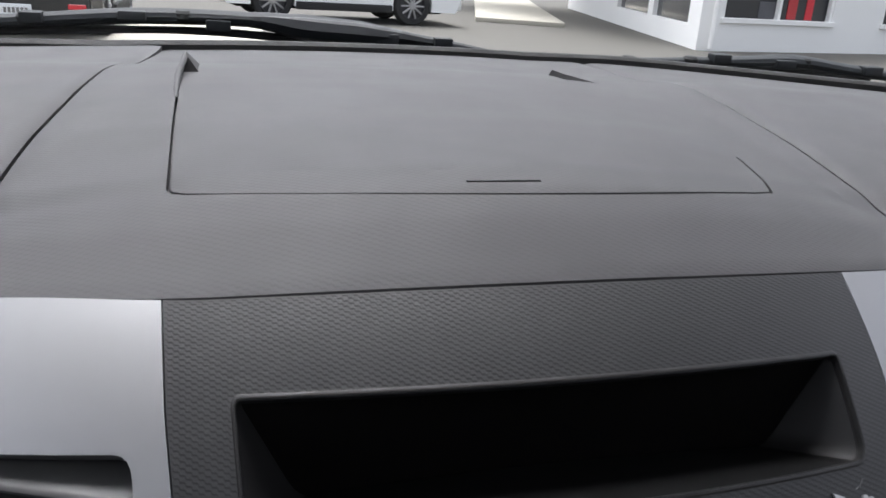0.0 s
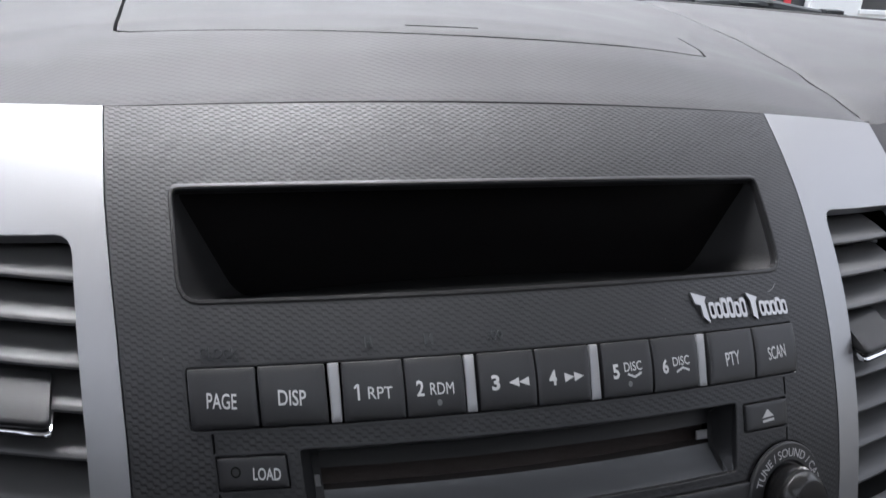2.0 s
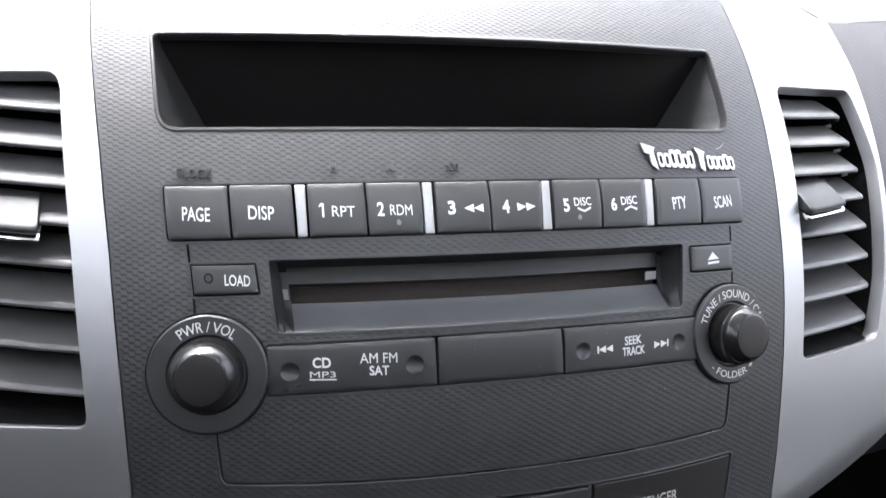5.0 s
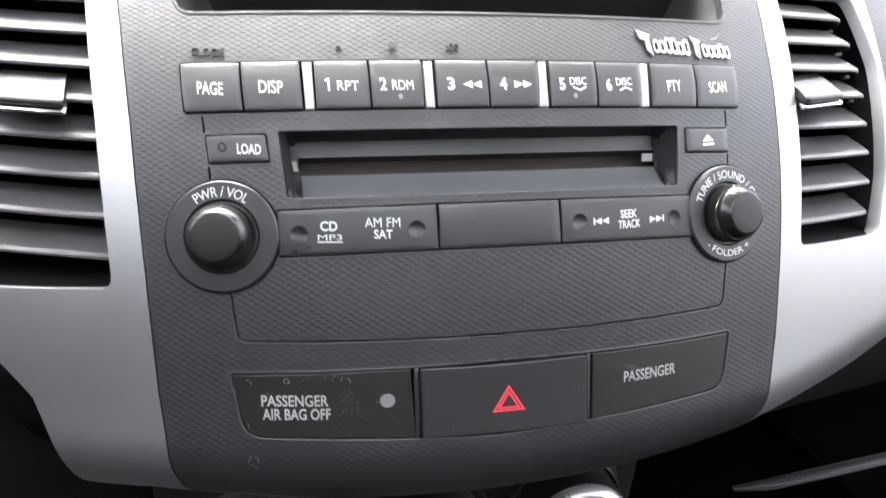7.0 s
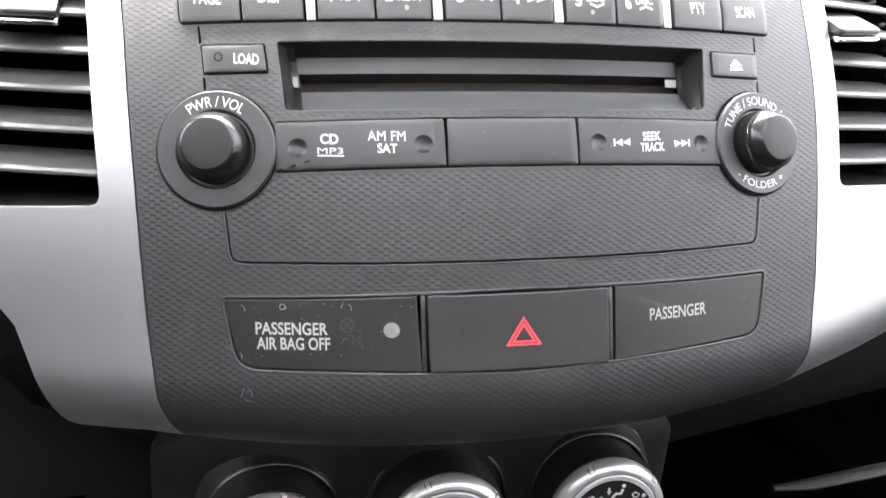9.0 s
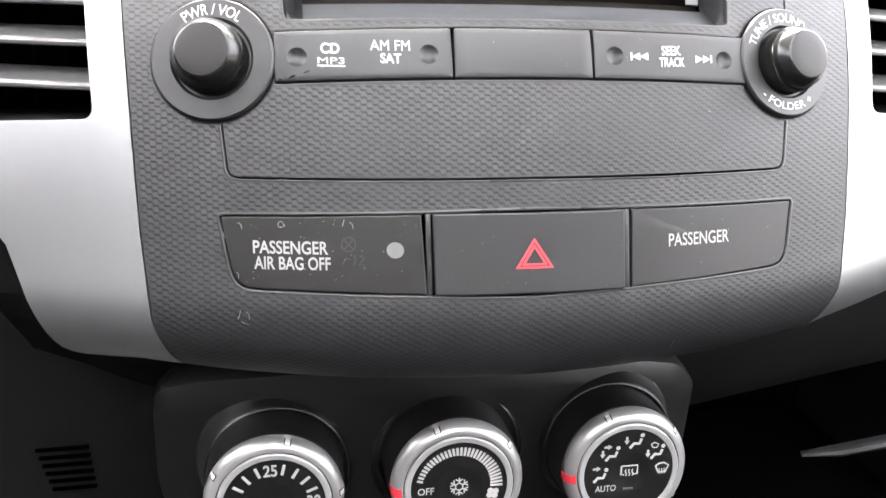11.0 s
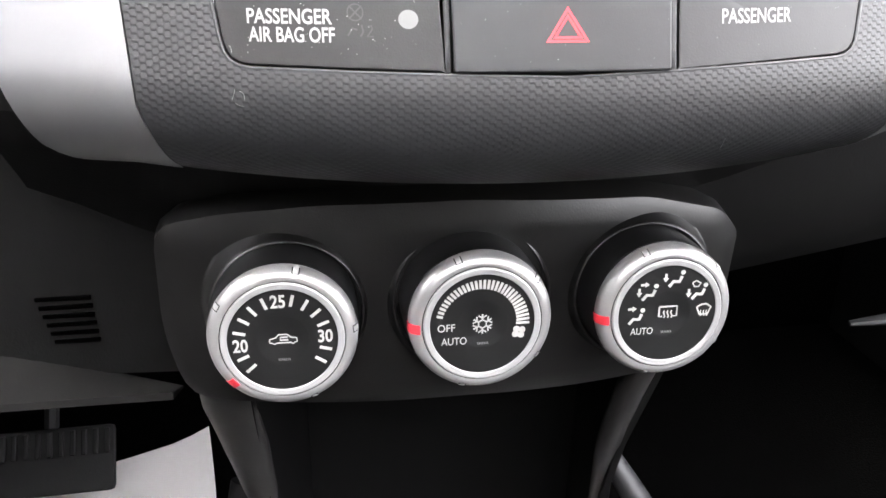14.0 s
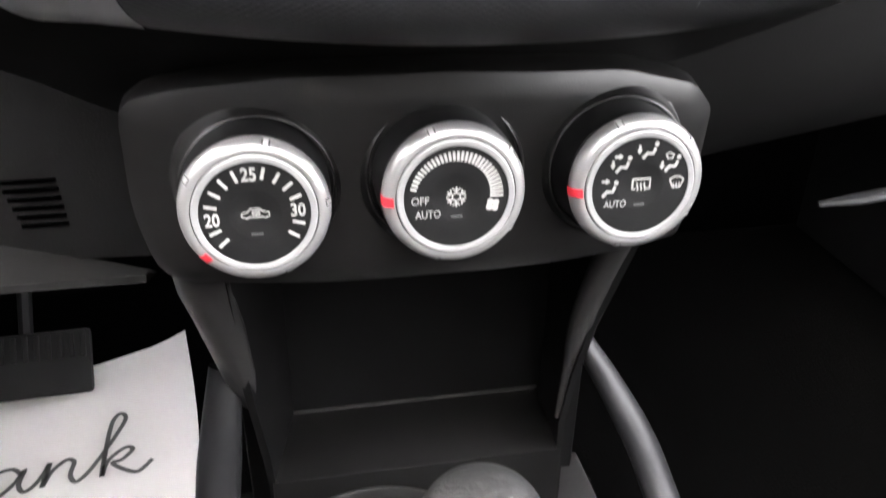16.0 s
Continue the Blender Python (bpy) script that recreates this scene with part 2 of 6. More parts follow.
def tube(bm, line, radius, sides=10, flat=1.0, caps=True):
    """A round bar along a line of points; radius may be a list."""
    line = [Vector(p) for p in line]
    rings = []
    for i, p in enumerate(line):
        way = (line[min(i + 1, len(line) - 1)] - line[max(i - 1, 0)]).normalized()
        side = way.cross(Vector((0, 0, 1)))
        side = side.normalized() if side.length > 1e-4 else Vector((1, 0, 0))
        up = side.cross(way)
        r = radius[i] if isinstance(radius, (list, tuple)) else radius
        rings.append([bm.verts.new(p + side * r * math.cos(2 * math.pi * k / sides) + up * r * flat * math.sin(2 * math.pi * k / sides)) for k in range(sides)])
    for a, b in zip(rings, rings[1:]):
        for k in range(sides):
            bm.faces.new((a[k], a[(k + 1) % sides], b[(k + 1) % sides], b[k]))
    if caps:
        bm.faces.new(rings[0])
        bm.faces.new(rings[-1][::-1])
    return bm


def smooth_line(points, n):
    """Catmull-Rom through a few points."""
    p = [Vector(q) for q in points]
    p = [2 * p[0] - p[1], *p, 2 * p[-1] - p[-2]]
    out = []
    for i in range(1, len(p) - 2):
        for k in range(n):
            t = k / n
            a, b, c, d = p[i - 1 : i + 3]
            out.append(0.5 * (2 * b + (c - a) * t + (2 * a - 5 * b + 4 * c - d) * t * t + (3 * b - a - 3 * c + d) * t**3))
    return out + [p[-2]]


def between(x, table):
    """Reads a table of (place, value) by straight lines."""
    for (a, u), (b, v) in zip(table, table[1:]):
        if x <= b:
            return u + (v - u) * max(0.0, (x - a) / (b - a))
    return table[-1][1]


def sheet(bm, rows, uv=None):
    """Faces over a grid of points; uv: a like grid of (u, v)."""
    vs = [[bm.verts.new(p) for p in row] for row in rows]
    layer = bm.loops.layers.uv.verify() if uv else None
    for i in range(len(vs) - 1):
        for j in range(len(vs[0]) - 1):
            f = bm.faces.new((vs[i][j], vs[i + 1][j], vs[i + 1][j + 1], vs[i][j + 1]))
            if uv:
                for loop, (a, b) in zip(f.loops, ((i, j), (i + 1, j), (i + 1, j + 1), (i, j + 1))):
                    loop[layer].uv = uv[a][b]
    return vs


def slab(bm, rows, back, uv=None):
    """A solid sheet: a front grid, a back grid given by back(point, i, j), and the rim."""
    n, m = len(rows), len(rows[0])
    far = [[back(rows[i][j], i, j) for j in range(m)] for i in range(n)]
    a = sheet(bm, rows, uv)
    b = sheet(bm, far, uv)
    rim = [(i, 0) for i in range(n)] + [(n - 1, j) for j in range(1, m)] + [(i, m - 1) for i in range(n - 2, -1, -1)] + [(0, j) for j in range(m - 2, 0, -1)]
    for (i, j), (k, l) in zip(rim, rim[1:] + rim[:1]):
        bm.faces.new((a[i][j], a[k][l], b[k][l], b[i][j]))
    return bm


def rounded(corners, radius, step=4.0, bow=0.0, seg=4):
    """An outline in millimetres: corners rounded by radius (one or one each), long edges cut up, bowed down at the ends by bow."""
    n = len(corners)
    rad = radius if isinstance(radius, (list, tuple)) else [radius] * n
    pts = []
    for i in range(n):
        p, a, b = Vector(corners[i]), Vector(corners[i - 1]), Vector(corners[(i + 1) % n])
        r = rad[i]
        s, e = p + (a - p).normalized() * r, p + (b - p).normalized() * r
        if pts:
            q = pts[-1]
            k = max(1, int((s - q).length / step))
            pts += [q.lerp(s, j / k) for j in range(1, k)]
        if r > 0:
            for j in range(seg + 1):
                t = j / seg
                pts.append(s.lerp(p, t).lerp(p.lerp(e, t), t))
        else:
            pts.append(p.copy())
    q, s = pts[-1], pts[0]
    k = max(1, int((s - q).length / step))
    pts += [q.lerp(s, j / k) for j in range(1, k)]
    return [(p.x, p.y - bow * (p.x / 100) ** 2) for p in pts]


def inset(outline, by):
    """The outline moved inwards."""
    n = len(outline)
    area = sum(outline[i][0] * outline[(i + 1) % n][1] - outline[(i + 1) % n][0] * outline[i][1] for i in range(n))
    sign = 1 if area > 0 else -1
    out = []
    for i in range(n):
        a, b = Vector(outline[i - 1]), Vector(outline[(i + 1) % n])
        d = (b - a).normalized()
        out.append((outline[i][0] - sign * d.y * by, outline[i][1] + sign * d.x * by))
    return out


# ---- the shape of the centre stack (millimetres; z down from the level of LEVEL) ----
LIP_Z, LIP_R, LIP_A = -268.0, 22.0, radians(-16.7)


def face_y(x, z):
    w = max((z + 200) / 100, -0.68)
    return 100 * (1.4513 + 0.4149 * w + 0.2738 * w * w + 0.1869 * w**3) + 0.001186 * x * x


def slope(x, z):
    """The outward normal of the stack's face."""
    e = 0.5
    dx = (face_y(x + e, z) - face_y(x - e, z)) / (2 * e)
    dz = (face_y(x, z + e) - face_y(x, z - e)) / (2 * e)
    return Vector((dx, -1.0, dz)).normalized()


def on(x, z, d=0.0):
    """A point of the stack's face at x, z, d millimetres proud of it, in metres."""
    p = Vector((x, face_y(x, z), z)) + slope(x, z) * d
    return Vector((p.x * MM, p.y * MM, LEVEL + p.z * MM))


def lip(x, s, d=0.0):
    """A point of the rolled lower edge, s millimetres along it below LIP_Z."""
    r = LIP_R + 5.8 * max(0.0, 1 - (x / 118) ** 2)
    phi = LIP_A + min(s / r, radians(96))
    rest = max(0.0, s - r * radians(96))
    y = face_y(x, LIP_Z) + r * (math.cos(LIP_A) - math.cos(phi)) + rest * math.sin(phi)
    z = LIP_Z - r * (math.sin(phi) - math.sin(LIP_A)) - rest * math.cos(phi)
    nrm = Vector((0, -math.cos(phi), -math.sin(phi)))
    p = Vector((x, y, z)) + nrm * d
    return Vector((p.x * MM, p.y * MM, LEVEL + p.z * MM))


# Stations down the stack: (distance along the face, point maker)
def stack_rows(top_z, end_lip, n_face, n_lip):
    rows, s, last = [], 0.0, None
    for i in range(n_face + 1):
        z = top_z + (LIP_Z - top_z) * i / n_face
        p = on(0, z)
        s += (p - last).length if last else 0.0
        last = p
        rows.append(("face", z, s))
    for i in range(1, n_lip + 1):
        k = end_lip * i / n_lip
        rows.append(("lip", k, s + k * MM))
    return rows


def station(row, x, d=0.0):
    return on(x, row[1], d) if row[0] == "face" else lip(x, row[1], d)


def row_z(row):
    return row[1] if row[0] == "face" else lip(0, row[1])[2] / MM - LEVEL / MM


def pad_on(place, outline, proud, edge=0.5, sink=2.5, rings=4, crown=0.0):
    """A raised plate on a curved face: sides, a rounded edge and a front that follows place(x, z, d)."""
    bm = bmesh.new()
    n = len(outline)
    cx, cz = sum(p[0] for p in outline) / n, sum(p[1] for p in outline) / n
    loops = [(outline, -sink), (outline, proud - edge), (inset(outline, edge * 0.3), proud - edge * 0.3), (inset(outline, edge), proud)]
    inner = inset(outline, edge)
    for k in range(1, rings):
        f = 1 - k / rings
        loops.append(([(cx + (x - cx) * f, cz + (z - cz) * f) for x, z in inner], proud))
    tall = max(abs(z - cz) for x, z in outline)
    swell = lambda z: crown * (1 - ((z - cz) / tall) ** 2)
    vs = [[bm.verts.new(place(x, z, d + (swell(z) if d > 0 else 0))) for x, z in pts] for pts, d in loops]
    for a, b in zip(vs, vs[1:]):
        for i in range(n):
            bm.faces.new((a[i], a[(i + 1) % n], b[(i + 1) % n], b[i]))
    mid, low = bm.verts.new(place(cx, cz, proud + crown)), bm.verts.new(place(cx, cz, -sink))
    for i in range(n):
        bm.faces.new((vs[-1][i], vs[-1][(i + 1) % n], mid))
        bm.faces.new((vs[0][(i + 1) % n], vs[0][i], low))
    return bm


def prism_on(bm, place, outline, d0, d1):
    """A closed prism through the face, as a cutter."""
    n = len(outline)
    cx, cz = sum(p[0] for p in outline) / n, sum(p[1] for p in outline) / n
    a = [bm.verts.new(place(x, z, d0)) for x, z in outline]
    b = [bm.verts.new(place(x, z, d1)) for x, z in outline]
    for i in range(n):
        bm.faces.new((a[i], a[(i + 1) % n], b[(i + 1) % n], b[i]))
    for ring, d in ((a, d0), (b, d1)):
        mid = bm.verts.new(place(cx, cz, d))
        for i in range(n):
            bm.faces.new((ring[i], ring[(i + 1) % n], mid))


def cut(solid, cutter):
    """The mesh of one bmesh less another."""
    obs = []
    for bm in (solid, cutter):
        outwards(bm)
        me = bpy.data.meshes.new("raw")
        bm.to_mesh(me)
        bm.free()
        obs.append(new("raw", me))
    mod = obs[0].modifiers.new("cut", "BOOLEAN")
    mod.operation, mod.solver, mod.object = "DIFFERENCE", "EXACT", obs[1]
    mod.use_self, mod.use_hole_tolerant = True, True
    deps = bpy.context.evaluated_depsgraph_get()
    done = bpy.data.meshes.new_from_object(obs[0].evaluated_get(deps))
    out = bmesh.new()
    out.from_mesh(done)
    for ob in obs:
        me = ob.data
        bpy.data.objects.remove(ob)
        bpy.data.meshes.remove(me)
    bpy.data.meshes.remove(done)
    return out


# ---- lettering ----
LETTERS = {}


def letters(body, bold=0.0):
    """Flat triangles of a word in the built-in font, its width and height made 1."""
    key = (body, bold)
    if key not in LETTERS:
        cu = bpy.data.curves.new("word", "FONT")
        cu.body, cu.size, cu.resolution_u, cu.offset = body, 1.0, 4, bold
        cu.fill_mode = "FRONT"
        cu.align_x = "CENTER"
        cu.space_line = 0.82
        ob = new("word", cu)
        me = bpy.data.meshes.new_from_object(ob.evaluated_get(bpy.context.evaluated_depsgraph_get()))
        pts = [v.co.copy() for v in me.vertices]
        faces = [tuple(p.vertices) for p in me.polygons]
        bpy.data.objects.remove(ob)
        bpy.data.curves.remove(cu)
        bpy.data.meshes.remove(me)
        lo = [min(p[i] for p in pts) for i in (0, 1)]
        hi = [max(p[i] for p in pts) for i in (0, 1)]
        LETTERS[key] = ([((p.x - lo[0]) / (hi[0] - lo[0]) - 0.5, (p.y - lo[1]) / (hi[1] - lo[1]) - 0.5) for p in pts], faces)
    return LETTERS[key]


def word(bm, body, place, width, height, bold=0.008, thick=0.12, sides=False):
    """Adds thin raised lettering; place(x, y, d) lays it on its surface, x and y in millimetres from the word's middle."""
    pts, faces = letters(body, bold)
    a = [bm.verts.new(place(x * width, y * height, thick)) for x, y in pts]
    for f in faces:
        try:
            bm.faces.new([a[i] for i in f])
        except ValueError:
            pass
    if sides:
        low = [bm.verts.new(place(x * width, y * height, 0.0)) for x, y in pts]
        seen = collections.Counter(frozenset((f[i], f[i - 1])) for f in faces for i in range(len(f)))
        for f in faces:
            for i in range(len(f)):
                p, q = f[i - 1], f[i]
                if seen[frozenset((p, q))] == 1:
                    bm.faces.new((a[q], a[p], low[p], low[q]))
    return bm


def shape(bm, outline, place, d=0.12):
    """A flat printed shape given by its outline."""
    bm.faces.new([bm.verts.new(place(x, y, d)) for x, y in outline])


def stroke(bm, line, wide, place, d=0.12):
    """A printed line of even width."""
    line = [Vector(p) for p in line]
    left, right = [], []
    for i, p in enumerate(line):
        way = (line[min(i + 1, len(line) - 1)] - line[max(i - 1, 0)]).normalized()
        side = Vector((-way.y, way.x)) * wide / 2
        left.append(bm.verts.new(place(*(p + side), d)))
        right.append(bm.verts.new(place(*(p - side), d)))
    for i in range(len(line) - 1):
        bm.faces.new((left[i], left[i + 1], right[i + 1], right[i]))


def disc(bm, x, y, r, place, d=0.12, n=16, ry=None):
    shape(bm, [(x + r * math.cos(2 * math.pi * k / n), y + (ry or r) * math.sin(2 * math.pi * k / n)) for k in range(n)], place, d)


# ---- radio and its faceplate ----
HALF = [(-300, 100.0), (-287, 105.0), (-273, 112.4), (-250, 115.0), (-212, 116.8), (-171, 119.0), (-144, 121.8), (-115, 126.0), (-91, 128.5)]


HALF_DRIVER = [(-300, 100.0), (-287, 105.0), (-273, 111.8), (-250, 113.8), (-212, 115.6), (-171, 118.0), (-144, 120.6), (-115, 124.0), (-91, 125.4)]


def half_at(z, s):
    """Half the faceplate's width at z; s: -1 driver's side, 1 passenger's side."""
    return between(z, HALF if s > 0 else HALF_DRIVER)


def seam_z(x):
    k = min(1.0, max(0.0, (-x - 110) / 70))
    return -91.0 - 0.00033 * x * x + 2.2 * k * k * (3 - 2 * k)


def face_station(row, x, d=0.0):
    """Like station, with the upper end drawn down along the dash seam."""
    if row[0] == "lip":
        return lip(x, row[1], d)
    z = row[1]
    f = max(0.0, (z + 150) / 59.0)
    return on(x, z + f * (seam_z(x) + 91.0), d)


radio = thing("car_radio", on(0, -200, -40), "black car radio with woven-pattern faceplate between silver dashboard trims", "car radio")
rows = stack_rows(-91.0, 54.0, 64, 16)
N_X = 72
front, uvs = [], []
for r in rows:
    z = max(LIP_Z - r[1] * 0.62, -297.0) if r[0] == "lip" else row_z(r)
    a, b = -half_at(z, -1), half_at(z, 1)
    xs = [a + (b - a) * j / N_X for j in range(N_X + 1)]
    front.append([face_station(r, x) for x in xs])
    uvs.append([(x * MM, -r[2]) for x in xs])
plate = bmesh.new()
slab(plate, front, lambda p, i, j: face_station(rows[i], (p.x / MM) * 0.998, -3.0), uvs)

WINDOW = rounded([(-105.0, -110.8), (106.0, -110.8), (102.8, -135.2), (-103.0, -135.2)], [2.0, 2.0, 5.0, 5.0], bow=2.9)
KEYROW = rounded([(-102.6, -149.6), (101.6, -149.6), (100.0, -163.9), (-101.6, -163.9)], 1.2, bow=3.3)
LOAD = [(-95.3, -172.8), (-76.0, -171.8), (-75.1, -180.1), (-94.6, -181.3)]
EJECT = [(73.0, -171.8), (92.8, -172.9), (92.0, -181.3), (72.3, -180.1)]
TRAY = rounded([(-72.5, -169.4), (70.5, -169.5), (68.0, -188.8), (-70.7, -188.9)], [1.0, 1.0, 1.5, 1.5], bow=3.1)
BAND = rounded([(-74.0, -191.4), (73.2, -191.4), (73.6, -205.8), (-74.2, -205.8)], 0.6, bow=4.2)
AIRBAG = [(-91.4, -244.3), (-33.0, -242.9), (-31.7, -266.5), (-87.8, -264.9)]
PASSENGER = [(31.2, -242.8), (91.0, -243.9), (88.2, -264.4), (31.0, -266.8)]
PWR, TUNE, KNOB_R = (-91.2, -202.0), (88.7, -201.6), 17.8

holes = bmesh.new()
prism_on(holes, on, WINDOW, 4, -7)
prism_on(holes, on, KEYROW, 4, -7)
prism_on(holes, on, rounded(LOAD, 0.8), 4, -7)
prism_on(holes, on, rounded(EJECT, 0.8), 4, -7)
prism_on(holes, on, TRAY, 4, -7)
prism_on(holes, on, BAND, 4, -7)
switch_row = rounded([AIRBAG[0], (0, -242.4), PASSENGER[1], PASSENGER[2], (0, -267.3), AIRBAG[3]], [1.5, 0, 1.5, 6, 0, 6])
prism_on(holes, on, switch_row, 4, -7)


def groove(bm, points, wide=0.72):
    """A cutter for a narrow joint along a line of points."""
    line = [Vector(p) for p in points]
    left, right = [], []
    for i, p in enumerate(line):
        way = (line[min(i + 1, len(line) - 1)] - line[max(i - 1, 0)]).normalized()
        side = Vector((-way.y, way.x)) * wide / 2
        left.append(tuple(p + side))
        right.append(tuple(p - side))
    ring = left + right[::-1]
    a = [bm.verts.new(on(x, z, 2)) for x, z in ring]
    b = [bm.verts.new(on(x, z, -7)) for x, z in ring]
    n, m = len(ring), len(left)
    for i in range(n):
        bm.faces.new((a[i], a[(i + 1) % n], b[(i + 1) % n], b[i]))
    for v in (a, b):
        for i in range(m - 1):
            bm.faces.new((v[i], v[i + 1], v[n - 2 - i], v[n - 1 - i]))


def corner_line(points, radius, step=3.0):
    """An unclosed line with rounded inner corners."""
    out = [Vector(points[0])]
    for i in range(1, len(points) - 1):
        p, a, b = Vector(points[i]), Vector(points[i - 1]), Vector(points[i + 1])
        s, e = p + (a - p).normalized() * radius, p + (b - p).normalized() * radius
        n = max(1, int((s - out[-1]).length / step))
        out += [out[-1].lerp(s, (k + 1) / n) for k in range(n)]
        out += [s.lerp(p, t / 4).lerp(p.lerp(e, t / 4), t / 4) for t in range(1, 5)]
    e, q = Vector(points[-1]), out[-1]
    n = max(1, int((e - q).length / step))
    return out + [q.lerp(e, (k + 1) / n) for k in range(n)]


groove(holes, [(-95.9, -166.4), (-95.2, -173.6)])
groove(holes, [(-94.5, -180.6), (-94.2, -186.5)])
groove(holes, [(93.4, -166.4), (92.6, -173.4)])
groove(holes, [(91.9, -180.8), (91.4, -186.3)])
joint = corner_line([(-89.5, -219.4), (-88.2, -233.9), (0, -233.4), (87.2, -233.9), (88.7, -219.2)], 3.0)
groove(holes, joint)

faceplate = part("faceplate", cut(plate, holes), FACE, radio, "black plastic faceplate moulded with a fine woven grain", smooth=30)

# softened edges round the bays and joints of the faceplate; EDGE strips carry a highlight in their colour
def soft_edge(outline, rise):
    bm = bmesh.new()
    loops = []
    for out, d in ((-0.75, 0.0), (-0.45, rise), (-0.25, rise), (0.0, -0.06), (0.12, -0.4), (0.14, -2.5)):
        loops.append([bm.verts.new(on(x, z, d)) for x, z in inset(outline, out)])
    n = len(outline)
    for a, b in zip(loops, loops[1:]):
        for i in range(n):
            bm.faces.new((a[i], a[(i + 1) % n], b[(i + 1) % n], b[i]))
    part("edge", bm, EDGE if rise > 0.08 else KEY, faceplate, "smooth rounded edge of a key bay", smooth=60)


for bay in (KEYROW, rounded(LOAD, 0.8), rounded(EJECT, 0.8), TRAY, BAND):
    soft_edge(bay, 0.04)
soft_edge(switch_row, 0.11)

ridge = bmesh.new()
ridge_rows = []
for i, p in enumerate(joint):
    way = (joint[min(i + 1, len(joint) - 1)] - joint[max(i - 1, 0)]).normalized()
    out = Vector((way.y, -way.x))
    ridge_rows.append([on(p.x + out.x * w, p.y + out.y * w, d) for w, d in ((0.26, -1.2), (0.28, -0.05), (0.45, 0.16), (0.70, 0.16), (1.0, -0.02))])
sheet(ridge, ridge_rows)
part("edge", ridge, EDGE, faceplate, "smooth rounded edge of the blank panel", smooth=60)

# backing behind all joints and key bays
back = bmesh.new()
sheet(back, [[face_station(r, between(row_z(r), HALF) * 0.97 * (2 * j / 24 - 1), -25.0) for j in range(25)] for r in rows[22:66:2]])
part("backing", back, GAP, radio)

# display pocket
WB = 226.0
rim = inset(WINDOW, -0.2)


def deep(x, z):
    """The point of the pocket's back that lies behind a point of its mouth."""
    k = (z + 0.00029 * x * x + 110.8) / 24.4
    return Vector((x * (0.985 + 0.15 * k) * MM, (WB + 3 + 2 * k) * MM, LEVEL + (-113.2 - 0.00029 * x * x + 36 * k) * MM))


n = len(rim)
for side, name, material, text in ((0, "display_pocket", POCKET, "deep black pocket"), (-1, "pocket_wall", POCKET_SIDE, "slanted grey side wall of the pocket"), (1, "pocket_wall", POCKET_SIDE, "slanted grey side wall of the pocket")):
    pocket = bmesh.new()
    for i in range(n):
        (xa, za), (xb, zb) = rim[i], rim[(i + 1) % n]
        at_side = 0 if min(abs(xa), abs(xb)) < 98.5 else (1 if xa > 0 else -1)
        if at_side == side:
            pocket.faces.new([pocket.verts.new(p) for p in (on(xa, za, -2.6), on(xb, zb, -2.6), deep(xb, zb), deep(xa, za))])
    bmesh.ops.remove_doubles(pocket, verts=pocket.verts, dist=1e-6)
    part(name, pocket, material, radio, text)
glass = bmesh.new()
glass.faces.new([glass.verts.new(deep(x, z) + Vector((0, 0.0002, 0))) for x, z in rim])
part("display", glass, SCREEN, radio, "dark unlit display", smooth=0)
rim_bm = bmesh.new()
edge_in, edge_out = inset(WINDOW, 0.15), inset(WINDOW, -1.5)
ring_a = [rim_bm.verts.new(on(x, z, -2.2)) for x, z in edge_in]
ring_b = [rim_bm.verts.new(on(x, z, 0.25)) for x, z in inset(WINDOW, -0.25)]
ring_c = [rim_bm.verts.new(on(x, z, 0.3)) for x, z in inset(WINDOW, -0.8)]
ring_d = [rim_bm.verts.new(on(x, z, -0.3)) for x, z in edge_out]
for p, q in ((ring_a, ring_b), (ring_b, ring_c), (ring_c, ring_d)):
    for i in range(n):
        rim_bm.faces.new((p[i], p[(i + 1) % n], q[(i + 1) % n], q[i]))
part("window_rim", rim_bm, KEY_DULL, radio, "smooth rounded rim")


def lay(cx, cz, d=0.0, crown=0.0, tall=7.0):
    """A placer for print round a point of the stack's face."""
    return lambda x, y, t: on(cx + x, cz + y, d + t + crown * (1 - min(1.0, (y / tall) ** 2)))


KEY_D = 0.9


def key_bow(x):
    return -3.3 * (x / 100) ** 2


def key(name, x0, x1, x2, x3, top, bottom, bow, material=KEY, proud=KEY_D):
    outline = rounded([(x0, top), (x1, top), (x2, bottom), (x3, bottom)], 0.5, step=3.0, bow=bow, seg=2)
    return part(name, pad_on(on, outline, proud, 0.45, 3.0, 6, 0.75), material, radio)


def legend(parent, material=WHITE, label="white printed legend"):
    """Starts a printed legend; returns the mesh to fill and a function that links it."""
    bm = bmesh.new()
    return bm, lambda: part("legend", bm, material, parent, label, smooth=0)


# upper row: ten keys with four pale bars between the pairs
row = [
    ("PAGE", -101.9, -83.5, -82.9, -101.0),
    ("DISP", -82.9, -64.3, -63.9, -82.3),
    ("1 RPT", -59.6, -42.1, -42.1, -59.6),
    ("2 RDM", -41.6, -24.1, -24.5, -41.6),
    ("3", -19.5, -1.7, -2.2, -20.0),
    ("4", -1.2, 16.9, 15.5, -1.7),
    ("5", 21.3, 38.9, 37.7, 20.1),
    ("6", 39.5, 57.1, 55.4, 38.3),
    ("PTY", 62.0, 80.9, 79.3, 59.9),
    ("SCAN", 81.5, 100.8, 99.1, 79.9),
]
TRI_L = [(1.7, 1.1), (1.7, -1.1), (-1.5, 0.0)]
TRI_R = [(-1.7, 1.1), (-1.7, -1.1), (1.5, 0.0)]
